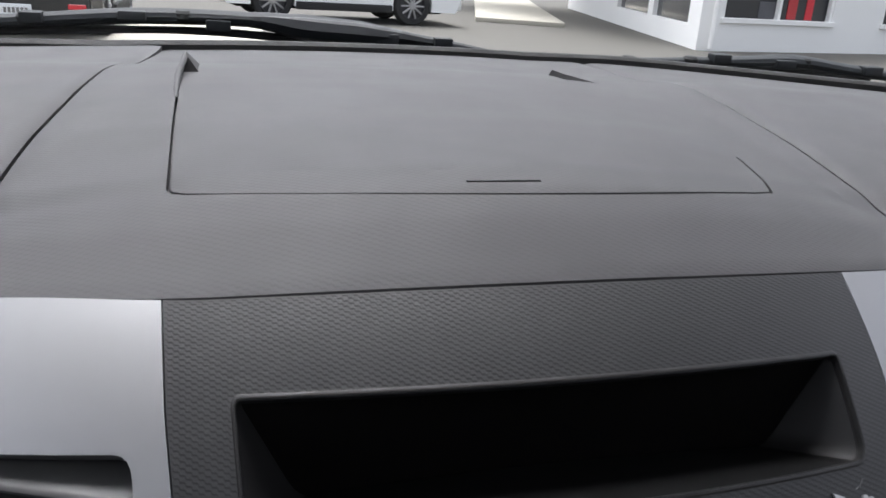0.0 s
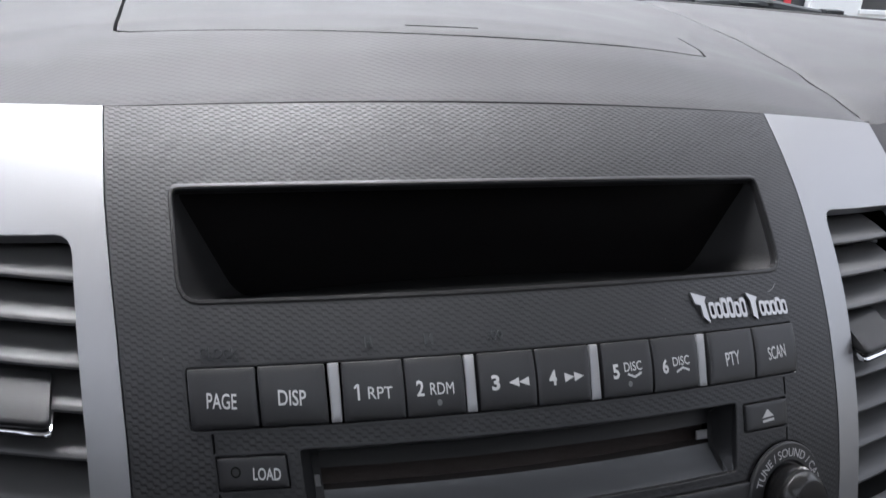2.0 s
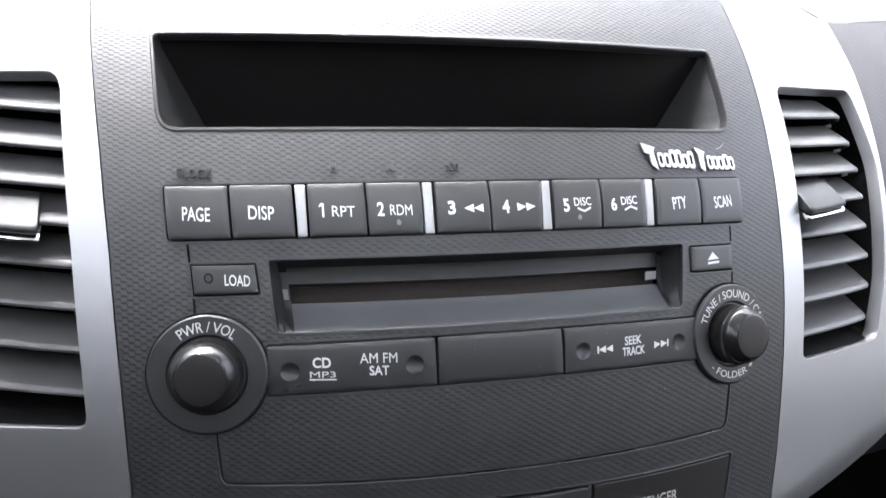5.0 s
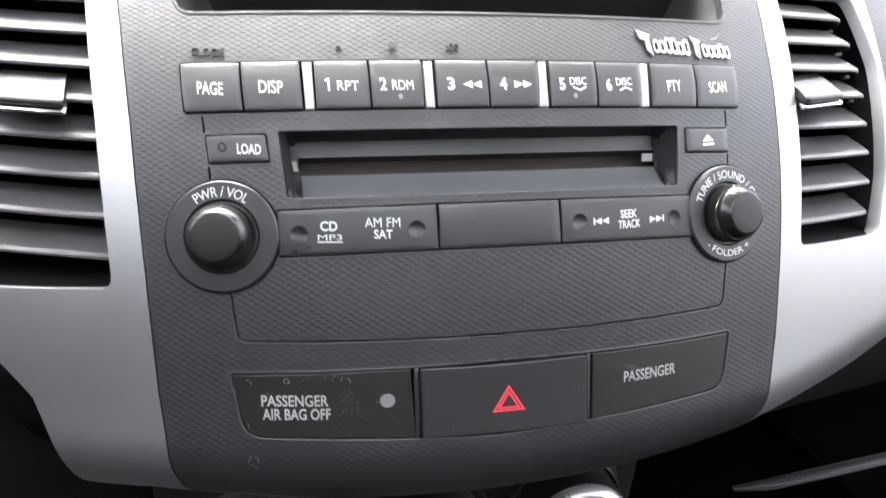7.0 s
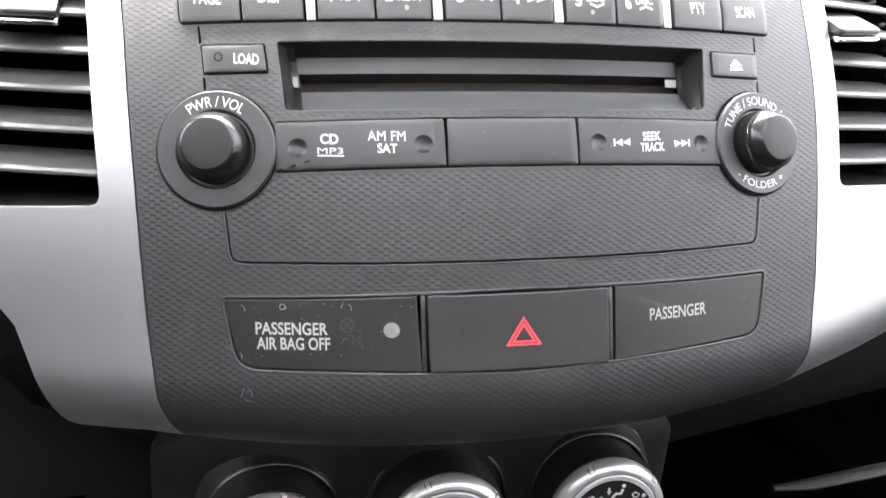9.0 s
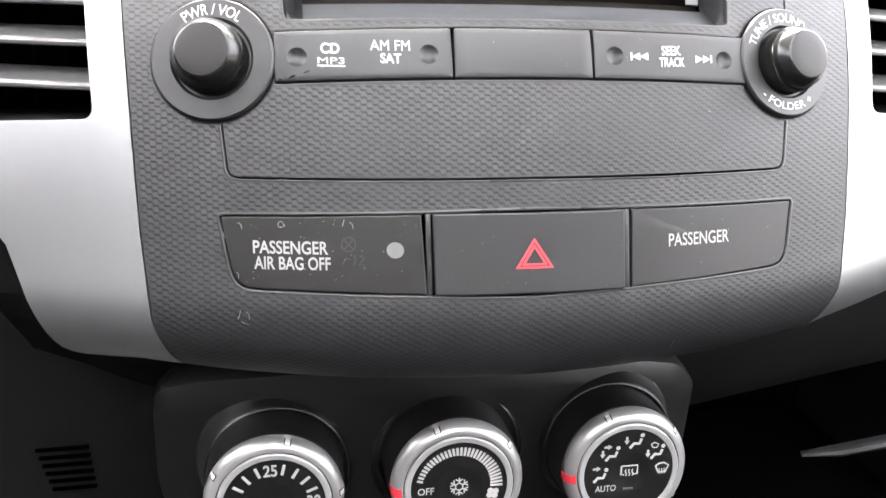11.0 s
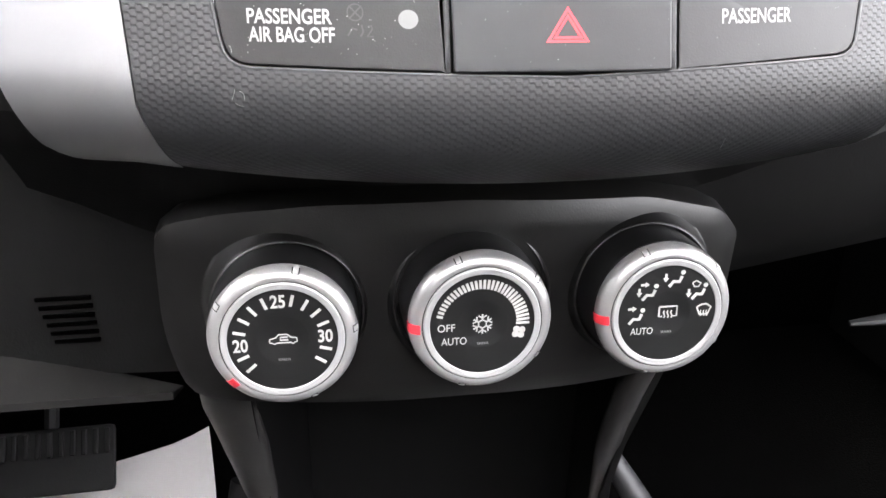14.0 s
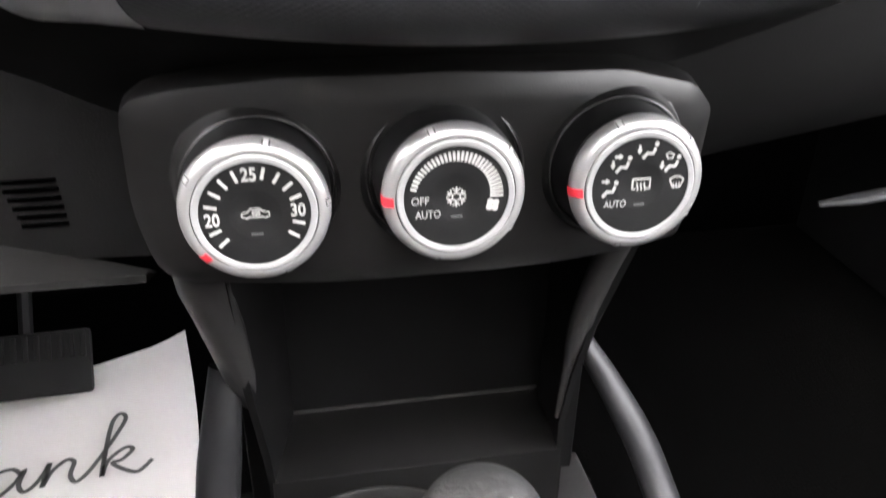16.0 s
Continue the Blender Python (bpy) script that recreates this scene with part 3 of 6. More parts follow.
for text, a, b, c, d in row:
    k = key("key", a, b, c, d, -150.0, -163.6, 3.3)
    cx = (a + b + c + d) / 4
    cz = -157.2 + key_bow(cx)
    bm, link = legend(k, WHITE)
    p = lambda dx, dz=0.0: lay(cx + dx, cz + dz, KEY_D, 0.8)
    if text in ("PAGE", "DISP", "SCAN", "PTY"):
        wide = {"PAGE": 8.0, "DISP": 7.6, "SCAN": 8.2, "PTY": 6.0}[text]
        word(bm, text, p(-0.3, -0.2), wide, 3.5)
    elif text[1:]:
        if text[0] == "2":
            word(bm, "2", p(-4.6), 2.2, 3.6, 0.02)
        else:
            stroke(bm, [(0.2, -1.8), (0.2, 1.8)], 0.6, p(-4.6))
            stroke(bm, [(0.0, 1.7), (-0.9, 0.9)], 0.5, p(-4.6))
        word(bm, text[2:], p(1.8, -0.2), 7.0, 2.7, 0.0)
    elif text in "34":
        word(bm, text, p(-4.0), 2.5, 3.6, 0.03)
        for s in (1.6, 4.8):
            shape(bm, [(x + s, y - 0.2) for x, y in (TRI_L if text == "3" else TRI_R)], p(0))
    else:
        word(bm, text, p(-4.6), 2.2, 3.6, 0.03)
        word(bm, "DISC", p(1.6, 0.8), 6.4, 2.3)
        s = -1 if text == "5" else 1
        stroke(bm, [(-0.6, -1.4 - s * 0.45), (1.9, -1.4 + s * 0.45), (4.4, -1.4 - s * 0.45)], 0.55, p(0))
    link()
    if text[0] in "25":
        dot = bmesh.new()
        disc(dot, 0.8 if text[0] == "2" else 0.0, -3.4, 0.75, p(0), 0.05)
        part("indicator", dot, LED, k, "small grey indicator lamp", smooth=0)
for a, b, c, d in ((-63.5, -60.2, -60.2, -63.2), (-23.5, -20.2, -20.7, -23.9), (17.5, 20.6, 19.5, 16.0), (57.8, 61.3, 59.2, 56.0)):
    outline = rounded([(a, -150.0), (b, -150.0), (c, -163.6), (d, -163.6)], 0.4, step=3.0, bow=3.3, seg=2)
    part("divider_bar", pad_on(on, outline, 0.6, 0.5, 3.0), BAR, radio, "pale silver divider bar")

# moulded words above the keys
for text, x, z, w, h in (("CLOCK", -93.2, -150.1, 10.6, 2.3), ("H", -51.0, -147.2, 2.1, 2.3), ("M", -33.2, -146.8, 2.5, 2.3), (":00", -12.4, -146.6, 4.4, 2.2)):
    bm = bmesh.new()
    word(bm, text, lay(x, z + 0.6), w, h, 0.012, 0.55, True)
    part("moulded_word", bm, MOULD, radio, "raised black lettering", smooth=0)

# the maker's badge: plain pale shapes
bz = lambda x, y, d: on(79.5 + x, -146.4 + y - 0.08 * x, d)
plinth = bmesh.new()
shape(plinth, [(-20.5, 2.2), (20.5, 1.7), (21.0, -1.9), (7.4, -2.2), (-17.0, -2.0)], bz, 0.3)
badge = part("badge", plinth, KEY, radio, "small raised badge", smooth=0)
glyphs = [[(-20.5, 4.0), (-14.6, 2.9), (-15.6, 1.7), (-14.8, -3.8), (-17.2, -2.2), (-17.4, 0.8), (-19.5, 1.2)], [(2.8, 3.6), (7.6, 2.3), (6.6, 1.3), (6.2, -3.6), (4.4, -2.6), (4.3, 1.4)]]
for g in glyphs:
    bm = bmesh.new()
    lo, hi = [bm.verts.new(bz(x, y, 0.2)) for x, y in g], [bm.verts.new(bz(x, y, 0.95)) for x, y in g]
    bm.faces.new(hi)
    for k in range(len(g)):
        bm.faces.new((lo[k], lo[(k + 1) % len(g)], hi[(k + 1) % len(g)], hi[k]))
    part("glyph", bm, GLYPH, badge, "pale metal pennant shape", smooth=0)


def bead(x, low, high, wide):
    """A small pale link of the badge: a closed hollow block with cut corners."""
    ring = [(wide, low + 0.7), (wide - 0.5, low), (0.5 - wide, low), (-wide, low + 0.7), (-wide, high - 0.7), (0.5 - wide, high), (wide - 0.5, high), (wide, high - 0.7)]
    inner = [(u * 0.46, (v - (low + high) / 2) * 0.58 + (low + high) / 2) for u, v in ring]
    bm = bmesh.new()
    lay_ring = lambda pts, d: [bm.verts.new(bz(x + u, v, d)) for u, v in pts]
    a, b, c = lay_ring(ring, 0.2), lay_ring(ring, 0.85), lay_ring(inner, 0.85)
    n = len(ring)
    for k in range(n):
        bm.faces.new((a[k], a[(k + 1) % n], b[(k + 1) % n], b[k]))
        bm.faces.new((b[k], b[(k + 1) % n], c[(k + 1) % n], c[k]))
    part("glyph", bm, GLYPH, badge, "small pale metal link", smooth=0)


for x, high in ((-12.9, 1.5), (-10.2, 1.4), (-7.5, 2.5), (-4.8, 2.6), (-2.1, 1.4), (0.6, 2.4), (9.2, 1.3), (11.8, 1.2), (14.4, 1.2), (17.0, 1.9), (19.6, 1.2)):
    bead(x, -2.7, high, 1.27)

# load and eject keys
for corners, text in ((LOAD, "LOAD"), (EJECT, "")):
    k = part("key", pad_on(on, inset(rounded(corners, 0.8), 0.45), 0.8, 0.45, 3.0, 4, 0.15), KEY, radio)
    cx, cz = sum(p[0] for p in corners) / 4, sum(p[1] for p in corners) / 4
    bm, link = legend(k)
    if text:
        word(bm, "LOAD", lay(cx + 3.7, cz - 0.1, 0.95), 7.4, 2.9, 0.012)
        ring = bmesh.new()
        disc(ring, 0, 0, 1.35, lay(cx - 4.6, cz + 0.2, 0.95), 0.05)
        hole = part("indicator", ring, GAP, k, smooth=0)
        lens = bmesh.new()
        disc(lens, 0, 0, 0.95, lay(cx - 4.6, cz + 0.2, 0.95), 0.1)
        part("lens", lens, KEY_DULL, k, smooth=0)
    else:
        shape(bm, [(-2.6, -0.3), (2.6, -0.3), (0, 2.0)], lay(cx, cz - 0.2, 0.95))
        shape(bm, [(-2.6, -1.6), (2.6, -1.6), (2.6, -0.9), (-2.6, -0.9)], lay(cx, cz - 0.2, 0.95))
    link()

# disc tray: a recess with a sloping floor and a felted slot
xs = [-72.6 + 143.3 * j / 24 for j in range(25)]


def in_tray(x, z, d):
    """A point of the tray, which bows down at its ends and narrows below."""
    k = (z + 169.4) / -19.5
    x = x * (1 - 0.032 * k)
    return on(x, z - 3.1 * (x / 100) ** 2, d)


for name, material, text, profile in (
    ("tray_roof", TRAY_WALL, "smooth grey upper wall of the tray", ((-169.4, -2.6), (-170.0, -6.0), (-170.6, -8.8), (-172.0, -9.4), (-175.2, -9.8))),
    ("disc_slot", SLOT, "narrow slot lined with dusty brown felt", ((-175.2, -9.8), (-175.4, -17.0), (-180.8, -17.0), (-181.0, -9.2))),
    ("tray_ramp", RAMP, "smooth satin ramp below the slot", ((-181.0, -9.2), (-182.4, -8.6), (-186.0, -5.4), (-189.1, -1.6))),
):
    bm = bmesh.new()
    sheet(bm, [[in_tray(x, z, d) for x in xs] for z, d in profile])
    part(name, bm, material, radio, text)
for s in (-1, 1):
    cheek = bmesh.new()
    xe = 70.5 if s > 0 else -72.5
    cheek_rows = []
    for k in range(9):
        z = -169.3 - 19.7 * k / 8
        depth = between(k / 8, [(0, -3.0), (0.08, -8.6), (0.3, -9.4), (0.6, -9.0), (0.85, -5.0), (1.0, -1.8)])
        cheek_rows.append([in_tray(xe, z, -1.5), in_tray(xe - s * 1.0, z, depth * 0.6), in_tray(xe - s * 2.2, z, depth - 0.3), in_tray(xe - s * 4.6, z, depth + 0.15)])
    sheet(cheek, cheek_rows)
    part("tray_cheek", cheek, TRAY_WALL, radio)
    x0, w, h = (-70.0, 1.5, 3.0) if s < 0 else (60.2, 4.6, 2.6)
    tab = pad_on(in_tray, [(x0, -176.7), (x0 + w, -176.7), (x0 + w, -176.7 - h), (x0, -176.7 - h)], -8.2, 0.3, 8.0, 2)
    part("slot_tab", tab, LED, radio, "small pale plastic tab at the slot's end")

# lower band of keys
for x0, x1, text in ((-74.0, -23.2, "cd"), (-22.4, 19.5, ""), (20.2, 73.0, "seek")):
    outline = rounded([(x0 + 0.2, -191.8), (x1, -191.8), (x1 + 0.3, -205.4), (x0, -205.4)], 0.5, step=3.0, bow=4.2, seg=2)
    solid = pad_on(on, outline, 0.8, 0.45, 3.0, 6, 0.3)
    drop = lambda x: -199.0 - 4.2 * (x / 100) ** 2
    bowls = {"cd": (-67.4, -29.8), "": (), "seek": (27.0, 64.8)}[text]
    if bowls:
        balls = bmesh.new()
        for x in bowls:
            bmesh.ops.create_uvsphere(balls, u_segments=32, v_segments=20, radius=4.3 * MM, matrix=Matrix.Translation(on(x, drop(x), 1.1 + 3.15)))
        solid = cut(solid, balls)
    k = part("key", solid, KEY, radio)
    if not text:
        continue
    bm, link = legend(k)
    at = lambda x, z=0.0: lay(x, drop(x) + z, 1.1)
    if text == "cd":
        word(bm, "CD", at(-58.0, 2.1), 5.4, 2.9, 0.025)
        word(bm, "MP3", at(-57.8, -1.2), 7.6, 1.7, 0.0)
        stroke(bm, [(-4.0, -2.6), (4.0, -2.6)], 0.4, at(-57.8))
        word(bm, "AM FM", at(-40.9, 2.5), 11.4, 2.8, 0.0)
        word(bm, "SAT", at(-40.8, -1.0), 6.0, 2.7, 0.02)
    else:
        word(bm, "SEEK", at(46.0, 2.0), 6.6, 2.7, 0.02)
        word(bm, "TRACK", at(46.1, -1.3), 8.8, 2.7, 0.02)
        for s, x in ((1, 35.0), (-1, 57.4)):
            for o in (-1.0, 1.7):
                shape(bm, [(s * (o + 1.3), 1.1), (s * (o + 1.3), -1.1), (s * (o - 1.3), 0)], at(x))
            shape(bm, [(s * -2.9, 1.1), (s * -2.3, 1.1), (s * -2.3, -1.1), (s * -2.9, -1.1)], at(x))
    link()


# rotary knobs
def local(centre, d=0.0):
    """The frame on the stack's face: x across, y up the face, z outwards."""
    nrm = slope(*centre)
    side = Vector((1, 0, 0))
    side = (side - nrm * side.dot(nrm)).normalized()
    up = nrm.cross(side)
    m = Matrix((side, up, nrm)).transposed().to_4x4()
    m.translation = on(*centre, d)
    return m


def arc_place(m, radius, middle, d, flip=False):
    """A placer that bends print round a centre; middle: the angle of its middle in degrees."""

    def place(x, y, t):
        s = 1 if flip else -1
        a = radians(middle) + s * x / radius
        r = radius - y if flip else radius + y
        return m @ Vector((r * math.cos(a) * MM, r * math.sin(a) * MM, (d + t) * MM))

    return place


for centre, words in ((PWR, (("PWR / VOL", 14.3, 88, 17.8, 3.2, False),)), (TUNE, (("TUNE / SOUND / CAT", 14.5, 86, 38.0, 2.9, False), ("- FOLDER +", 14.5, 268, 21.0, 2.5, True)))):
    m = local(centre)
    knob = part("knob", lathe(bmesh.new(), [(KNOB_R * MM, -3 * MM), (KNOB_R * MM, 0.9 * MM), ((KNOB_R - 0.5) * MM, 1.5 * MM), (12.0 * MM, 1.7 * MM), (11.2 * MM, 0.6 * MM), (0, 0.4 * MM)], m, 64), KEY, radio, "round black knob base")
    ring = lathe(bmesh.new(), [((KNOB_R + 0.55) * MM, 0.12 * MM), ((KNOB_R - 0.2) * MM, 0.16 * MM)], m, 64)
    part("knob_gap", ring, GAP, radio)
    cap = bmesh.new()
    prof = [(10.6, 0.5), (10.6, 5.4), (10.3, 6.1), (9.75, 6.5), (9.6, 6.5)]
    lathe(cap, [(r * MM, h * MM) for r, h in prof], m, 144)
    for v in cap.verts:
        q = m.inverted() @ v.co
        if 0.001 < q.z < 0.0064 and round(math.degrees(math.atan2(q.y, q.x)) / 2.5) % 2:
            v.co = m @ Vector((q.x * 0.955, q.y * 0.955, q.z - 0.00015))
    part("cap", cap, CAP, knob, "knurled black grip ring of the knob", smooth=20)
    dome = [(9.9, 6.2), (9.85, 7.9), (9.65, 8.5), (8.05, 10.5), (7.75, 10.85), (7.3, 11.05)]
    part("cap_side", lathe(bmesh.new(), [(r * MM, h * MM) for r, h in dome], m, 64), CAP, knob, "smooth tapering black cap", smooth=22)
    crown = lathe(bmesh.new(), [(7.32 * MM, 11.04 * MM), (6.4 * MM, 11.2 * MM), (4 * MM, 11.35 * MM), (0, 11.4 * MM)], m, 48)
    part("cap_top", crown, CAP_TOP, knob, "worn brown-black domed cap top", smooth=50)
    bm, link = legend(knob)
    for text, rad, mid, w, h, flip in words:
        word(bm, text, arc_place(m, rad, mid, 1.68, flip), w, h, 0.006)
    link()

# hazard switch row
air = part("indicator_panel", pad_on(on, inset(rounded(AIRBAG, [1.2, 0.4, 0.4, 6.0], bow=0.0), 0.5), -0.1, 0.35, 3.0), KEY_DULL, radio, "brown-black airbag indicator panel", smooth=18)
bm, link = legend(air, SOFT_PRINT)
word(bm, "PASSENGER", lay(-71.2, -252.9, -0.1), 21.4, 3.7, 0.018)
word(bm, "AIR BAG OFF", lay(-70.8, -257.3, -0.1), 21.8, 3.7, 0.018)
link()
lamp = bmesh.new()
disc(lamp, 0, 0, 2.55, lay(-41.2, -253.4, -0.1), 0.08, 28, 2.3)
part("indicator", lamp, LED, air, "round frosted indicator lamp", smooth=0)
ghost = bmesh.new()
gp = lay(-54.0, -254.2, -0.1)
circle = [(2.0 * math.cos(k * math.pi / 8) - 0.6, 2.0 * math.sin(k * math.pi / 8) + 2.4) for k in range(17)]
stroke(ghost, circle, 0.35, gp, 0.06)
stroke(ghost, [(-2.2, 4.0), (1.0, 0.8)], 0.4, gp, 0.06)
stroke(ghost, [(-2.2, 0.8), (1.0, 4.0)], 0.4, gp, 0.06)
stroke(ghost, [(-2.6, -3.2), (-1.4, -1.4), (-0.2, -1.8)], 0.5, gp, 0.06)
stroke(ghost, [(0.9, -0.6), (1.3, -2.2), (0.6, -3.4)], 0.5, gp, 0.06)
stroke(ghost, [(2.4, -1.0), (3.4, -0.8), (3.6, -1.6), (2.3, -3.4), (3.9, -3.4)], 0.4, gp, 0.06)
part("faint_symbol", ghost, mat("faint_print", (0.020, 0.0188, 0.018), 0.5), air, smooth=0)
hz = part("hazard_button", pad_on(on, rounded([(-30.3, -243.2), (28.9, -243.2), (28.9, -266.6), (-29.9, -266.4)], 0.8, step=3.0, seg=2), 1.1, 0.5, 4.0), KEY, radio, "black hazard warning button", smooth=18)
bm, link = legend(hz, RED, "red double-triangle hazard symbol")


def tri_ring(bm, r0, r1, place, d):
    a = [(r0 * math.cos(radians(90 + 120 * k)), r0 * math.sin(radians(90 + 120 * k)) * 0.86) for k in range(3)]
    b = [(r1 * math.cos(radians(90 + 120 * k)), r1 * math.sin(radians(90 + 120 * k)) * 0.86) for k in range(3)]
    for k in range(3):
        shape(bm, [a[k], a[(k + 1) % 3], b[(k + 1) % 3], b[k]], place, d)


tri_ring(bm, 6.8, 5.5, lay(0.0, -256.3, 1.1), 0.1)
tri_ring(bm, 4.6, 3.4, lay(0.0, -256.3, 1.1), 0.1)
link()
for x0, x1 in ((-32.2, -30.6), (29.3, 30.9)):
    part("divider", pad_on(on, rounded([(x0, -243.2), (x1, -243.2), (x1, -266.5), (x0, -266.4)], 0.2, seg=1), -0.2, 0.3, 3.0, 2), KEY, radio)
pas = part("indicator_panel", pad_on(on, inset(rounded(PASSENGER, [0.4, 1.2, 6.0, 0.4]), 0.5), -0.1, 0.35, 3.0), KEY_DULL, radio, "brown-black passenger indicator panel", smooth=18)
bm, link = legend(pas, SOFT_PRINT)
word(bm, "PASSENGER", lay(55.2, -253.2, -0.1), 21.8, 3.9, 0.012)
link()

# dust flecks and scratches on the faceplate
random.seed(11)
for x, z, a, b in ((-86.5, -272.5, 70, 3.0), (-85, -275, -20, 2.4), (-90, -250, 95, 1.6), (-56, -246, 70, 2.0), (49, -289.5, 88, 4.5), (96, -143.5, 20, 5.0), (64, -189.6, 0, 0.8)):
    fleck = bmesh.new()
    line = [(b * (t - 0.5) * math.cos(radians(a)), b * (t - 0.5) * math.sin(radians(a)) + 0.4 * b * (t - 0.5) ** 2) for t in (0, 0.25, 0.5, 0.75, 1.0)]
    if z < LIP_Z:
        stroke(fleck, line, 0.09, lambda u, v, t: lip(x + u, LIP_Z - z - v, t), 0.06)
    else:
        stroke(fleck, line, 0.09, lay(x, z), 0.06)
    part("lint", fleck, DUST, radio, "pale fleck of lint", smooth=0)
for x, z, size, turns in ((-73.6, -247.0, 1.1, 330), (-53.8, -247.4, 0.9, 120), (-85.5, -248.0, 0.9, 140), (-86.8, -262.0, 0.8, 90), (-84.6, -273.6, 1.4, 100)):
    fibre = bmesh.new()
    curl = [(size * (0.6 + 0.5 * k / 12) * math.cos(radians(turns * k / 12)), size * math.sin(radians(turns * k / 12)) + 0.08 * k) for k in range(13)]
    at = lay(x, z, -0.1) if z > LIP_Z else (lambda u, v, t, x=x, z=z: lip(x + u, LIP_Z - z - v, t))
    stroke(fibre, curl, 0.10, at, 0.07)
    part("lint", fibre, DUST, radio, "curled pale fibre", smooth=0)
lint = bmesh.new()
for i in range(150):
    x, z = random.uniform(-112, 112), random.uniform(-267, -140)
    if -192 < z < -167 and abs(x) < 75:
        continue
    high = 1.2 if (abs(z + 198) < 6 and abs(x) < 70) or (z < -243 and abs(x) < 30) else 0.05
    disc(lint, 0, 0, random.uniform(0.04, 0.10) * (1.5 if random.random() < 0.08 else 1), lay(x, z, high), 0.1, 5)
for i in range(46):
    x, z = random.uniform(-86, -34), random.uniform(-264, -245)
    disc(lint, 0, 0, random.uniform(0.05, 0.13), lay(x, z, -0.1), 0.08, 5)
for i in range(22):
    x, z = random.uniform(-29, 86), random.uniform(-264, -245)
    disc(lint, 0, 0, random.uniform(0.05, 0.11), lay(x, z, 1.1 if x < 28 else -0.1), 0.08, 5)
tagged(part("dust", lint, DUST, radio, "scattered dust specks", smooth=0), kind="stuff")


# ---- silver trims with air vents ----
OUT = [(-297, 132.0), (-286, 142.0), (-271, 149.0), (-256, 154.5), (-248, 162.0), (-235, 176.0), (-215, 188.0), (-180, 195.0), (-142, 198.0), (-115, 200.5), (-96, 200.0)]


